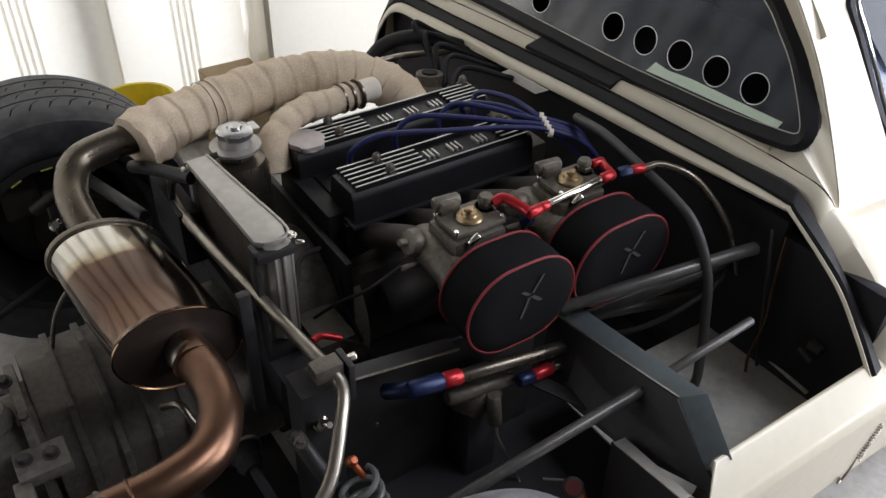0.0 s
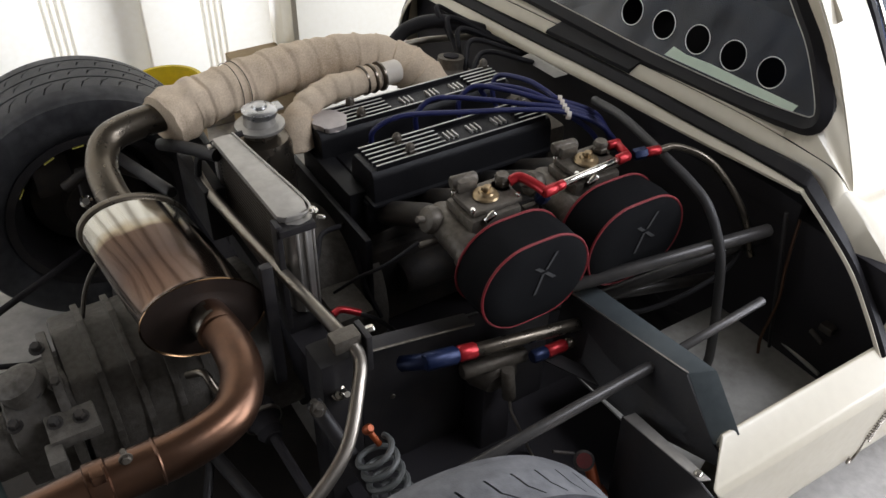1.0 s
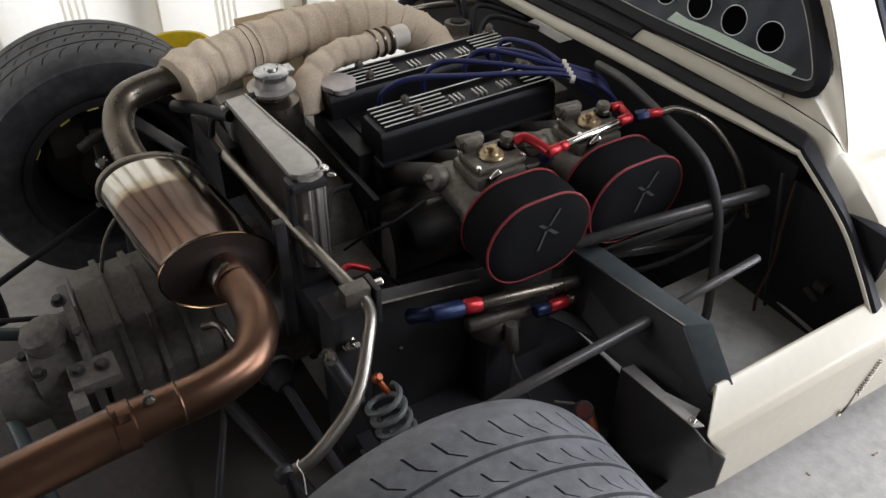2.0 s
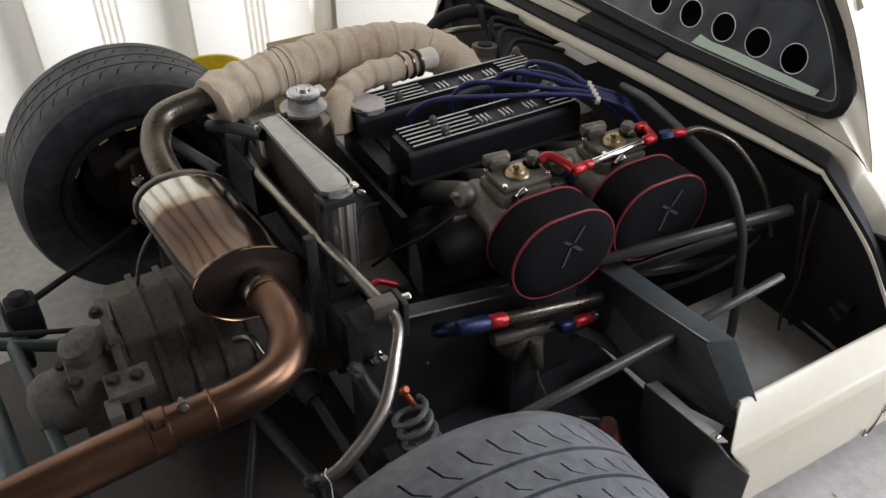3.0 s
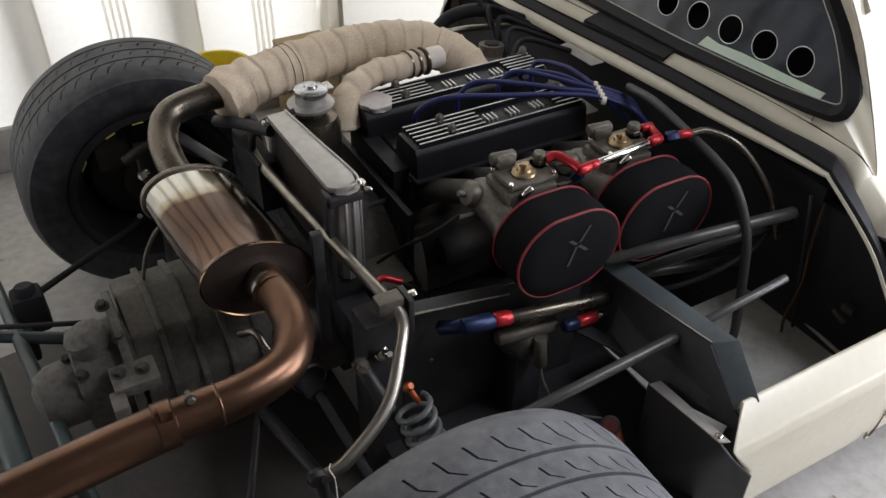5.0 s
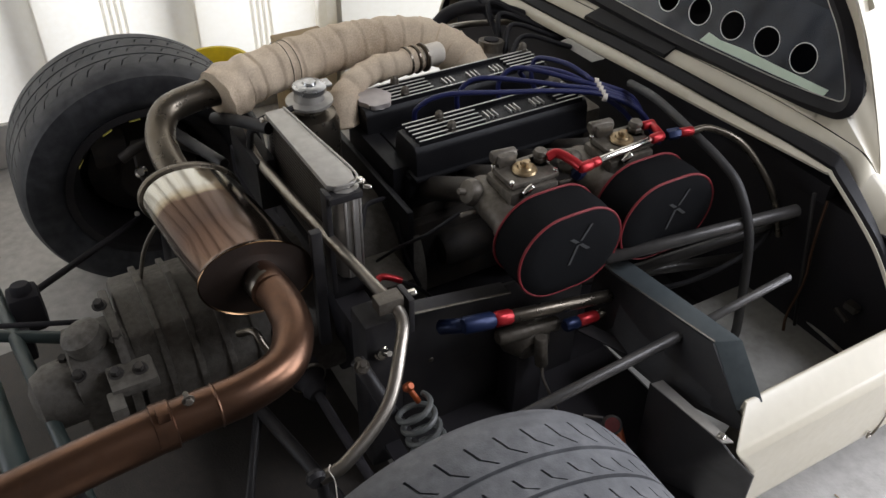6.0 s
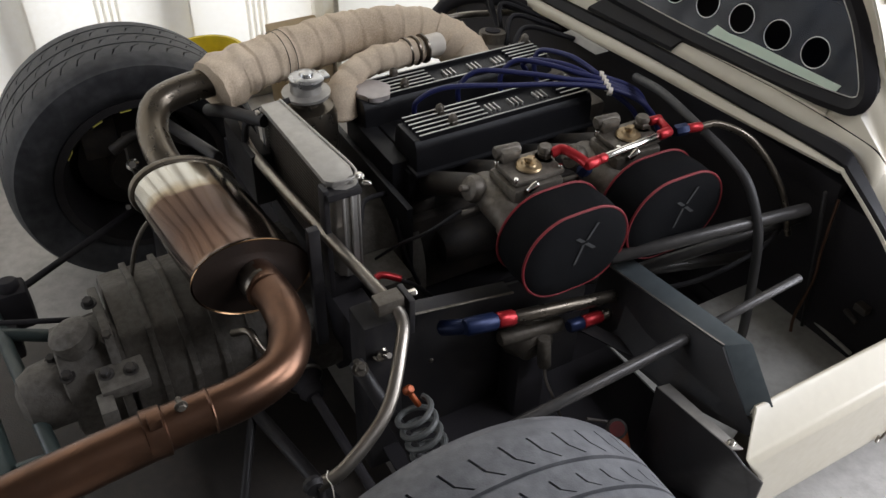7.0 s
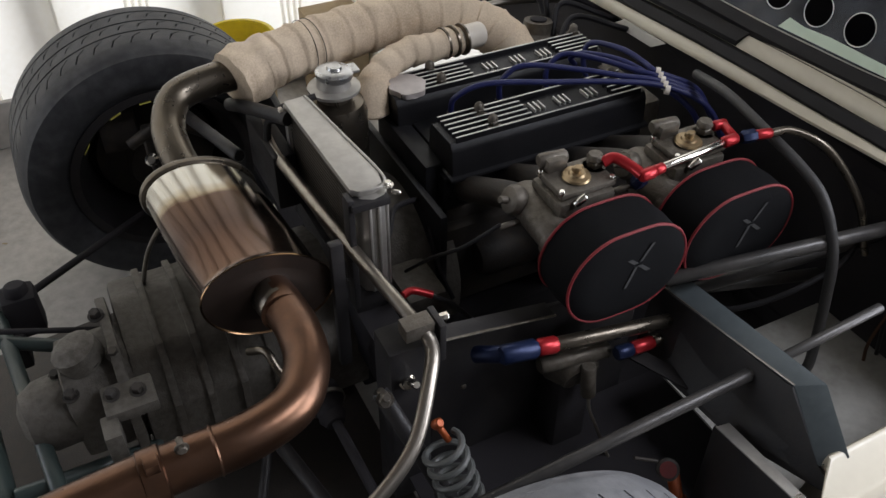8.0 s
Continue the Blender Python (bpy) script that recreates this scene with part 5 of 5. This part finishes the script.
wp = thing("wrapped_water_pipe", (0.86, 1.63, 0.5), "water pipe in pale heat wrap with white end", "pipe")
part("wrap", tube([(0.777, 1.588, 0.54), (0.779, 1.593, 0.57), (0.80, 1.612, 0.60), (0.86, 1.637, 0.615), (0.92, 1.645, 0.614), (0.985, 1.652, 0.612)], wrap_radius(0.0265, 9, 0.003), 16, 22, bumpy=0.004), WRAP, wp, smooth=60)
part("wrap_collar", tube([(0.774, 1.58, 0.545), (0.776, 1.588, 0.572), (0.79, 1.602, 0.598)], 0.034, 8, 22, bumpy=0.003), WRAP, wp)
part("end_cap", tube([(0.98, 1.652, 0.612), (1.01, 1.657, 0.611), (1.035, 1.66, 0.610), (1.048, 1.662, 0.609)], lambda t: 0.0245 if t < 0.7 else 0.0245 * math.sqrt(max(0.05, 1 - ((t - 0.7) / 0.31) ** 2)), 6, 20), WHITEP, wp, "white rounded pipe end")
for x in (0.955, 0.975, 0.995):
    part("hose_clip", turned([(0.0285, -0.003), (0.031, -0.002), (0.031, 0.002), (0.0285, 0.003)], (x, 1.650, 0.613), (1, 0.1, 0), 24), PIPE, wp)

# far corner of the bay: dark hoses and wiring
solo("vent_hose", tube([(1.16, 1.90, 0.545), (1.20, 1.895, 0.578), (1.25, 1.86, 0.60), (1.31, 1.83, 0.59), (1.40, 1.82, 0.55)], 0.017, 8, 14), SEAL, "ribbed grey hose in the far corner of the bay", "hose")
solo("bay_pipe", tube([(1.10, 1.88, 0.525), (1.18, 1.90, 0.535), (1.26, 1.89, 0.54), (1.40, 1.86, 0.53)], 0.008, 6, 10), ROD, "thin steel pipe in the far corner", "pipe")
for i in range(5):
    solo("loom_strand", tube([(1.20 + 0.02 * i, 1.62 + 0.05 * i, 0.56), (1.26, 1.66 + 0.05 * i, 0.60 + 0.008 * i), (1.33, 1.60 + 0.07 * i, 0.59), (1.40, 1.62 + 0.05 * i, 0.55)], 0.006, 8, 8), SEAL, "dark wiring strand at the bulkhead", "cable", "bulkhead wiring")

# ---- by the wall ----
bucket = thing("bucket", (0.745, 2.47, 0), "yellow plastic bucket standing by the ribbed wall", "bucket")
part("shell", turned([(0.075, 0.002), (0.078, 0.0), (0.098, 0.29), (0.104, 0.292), (0.104, 0.302), (0.094, 0.302), (0.074, 0.012)], (0.745, 2.47, 0), (0, 0, 1), 40, cap=False), YELLOW, bucket)
part("bottom", turned([(0.077, 0.002), (0.077, 0.012)], (0.745, 2.47, 0), (0, 0, 1), 40), YELLOW, bucket)
part("contents", turned([(0.086, 0.012), (0.09, 0.2), (0.06, 0.225), (0.02, 0.23)], (0.745, 2.47, 0), (0, 0, 1), 30), CARD, bucket, "brown packing inside")
carton = thing("cardboard_box", (1.05, 2.56, 0), "plain brown cardboard box against the wall", "box")
part("carton", box(0.975, 1.14, 2.50, 2.64, 0, 0.265, 0.003), CARD, carton)
part("flap", slab([(0.977, 2.502, 0.266), (1.138, 2.502, 0.266), (1.138, 2.57, 0.270), (0.977, 2.57, 0.270)], (0, 0, 0.003), 0), CARD, carton)

hook = thing("latch_spring", (1.37, 0.632, 0.22), "wire latch spring hanging on the sill", "spring")
part("spring", coil((1.39, 0.632, 0.37), (1.375, 0.636, 0.285), 0.006, 0.0014, 14, 10), ROD, hook)
part("hook_wire", tube([(1.375, 0.637, 0.288), (1.372, 0.638, 0.25), (1.36, 0.638, 0.232), (1.345, 0.636, 0.24), (1.343, 0.635, 0.258)], 0.0022, 6, 8), ROD, hook)
part("eye", tube([(1.39, 0.634, 0.368), (1.395, 0.637, 0.385), (1.392, 0.64, 0.395)], 0.002, 5, 8), ROD, hook)

# yellow balance marks inside the far rim, and dust on the floor
for a in (2.0, 1.62, 2.55):
    r = 0.171
    part("balance_mark", box(-0.012, 0.012, -0.004, 0.004, -0.001, 0.001, 0, Matrix.Translation((WX + r * math.cos(a), 1.945, WR + r * math.sin(a))) @ Matrix.Rotation(-a + math.pi / 2, 4, "Y")), YELLOWMARK, far_wheel)


def chips():
    rng = random.Random(4)
    out = None
    for i in range(42):
        x, y = (rng.uniform(1.1, 2.3), rng.uniform(-0.4, 0.66)) if i % 3 else (rng.uniform(-0.5, 0.6), rng.uniform(2.2, 2.62))
        s = rng.uniform(0.002, 0.008)
        b = box(-s * 1.8, s * 1.8, -s * 0.5, s * 0.5, 0, s * 0.4, 0, Matrix.Translation((x, y, 0.0003)) @ Matrix.Rotation(rng.uniform(0, 3), 4, "Z"))
        out = join(out, b) if out else b
    return out


solo("floor_debris", chips(), CARD, "small wood chips and flakes lying on the floor", "debris", kind="stuff")

# upright details inside the far wheel
part("upright", join(box(0.40, 0.47, 1.90, 1.94, 0.33, 0.42, 0.008), tube([(0.37, 1.885, 0.41), (0.42, 1.88, 0.435), (0.48, 1.885, 0.425), (0.54, 1.89, 0.38)], 0.012, 6, 10)), IRON, far_wheel, "dark upright and caliper pipe")
part("ball_joint", turned([(0.006, 0), (0.013, 0.004), (0.014, 0.01), (0.008, 0.016)], (0.405, 1.885, 0.365), (-0.2, -0.8, 0.5), 16), BRIGHT, far_wheel, "bright ball joint nut")
part("ball_joint", turned([(0.004, 0), (0.008, 0.003), (0.006, 0.008)], (0.375, 1.90, 0.25), (-0.2, -0.8, 0.5), 12), BRIGHT, far_wheel)
part("ball_joint", rod((0.404, 1.885, 0.36), (0.42, 1.89, 0.27), 0.006, 10), IRON, far_wheel)
# screws along the chassis panel and the tray
for px, pz in ((0.68, 0.485), (0.74, 0.474), (0.80, 0.464), (0.70, 0.36), (0.86, 0.35)):
    part("rivet", turned([(0.005, 0), (0.004, 0.002), (0.001, 0.003)], (px, 1.0715, pz), (0, -1, 0), 10), CAST, car)
part("panel_edge", tube([(0.655, 1.049, 0.5075), (0.74, 1.048, 0.4935), (0.84, 1.048, 0.4745)], 0.0022, 4, 6), CAST, car, "worn bare edge of the panel")
part("rear_engine_plate", box(0.775, 0.788, 1.30, 1.66, 0.2, 0.50, 0.003), BLACK, engine)
# sheet and stay added here to darken the floor as shade would
part("gearbox_shade_sheet", slab([(-0.15, 0.86, 0.10), (0.62, 0.84, 0.10), (0.62, 1.80, 0.10), (-0.15, 1.72, 0.10)], (0, 0, 0.004), 0.001), SHADEBROWN, car, "dark brown sheet added below the gearbox for shade")
part("shade_sheet_stay", rod((0.30, 1.0, 0.10), (0.42, 1.2, 0.26), 0.008), SATIN, car)
part("latch", join(box(1.385, 1.403, 0.765, 0.79, 0.41, 0.425, 0.003), rod((1.385, 0.80, 0.40), (1.38, 0.77, 0.395), 0.005)), IRON, car, "small dull latch on the bulkhead")
# wires and small pipes in the bay
for name, pts, r, m, lab in (
    ("throttle_cable", [(0.79, 1.14, 0.60), (0.74, 1.16, 0.56), (0.72, 1.22, 0.50), (0.70, 1.28, 0.43)], 0.003, SEAL, "thin black throttle cable by the carburettor"),
    ("clutch_pipe", [(0.70, 1.215, 0.435), (0.75, 1.20, 0.40), (0.80, 1.15, 0.34), (0.84, 1.10, 0.26)], 0.004, SATIN, "thin dark clutch pipe under the engine"),
    ("earth_lead", [(0.64, 1.30, 0.45), (0.68, 1.30, 0.50), (0.72, 1.36, 0.50), (0.80, 1.40, 0.47)], 0.005, SEAL, "black earth lead behind the engine"),
):
    solo(name, tube(pts, r, 8, 8), m, lab, "cable" if "pipe" not in name else "pipe")
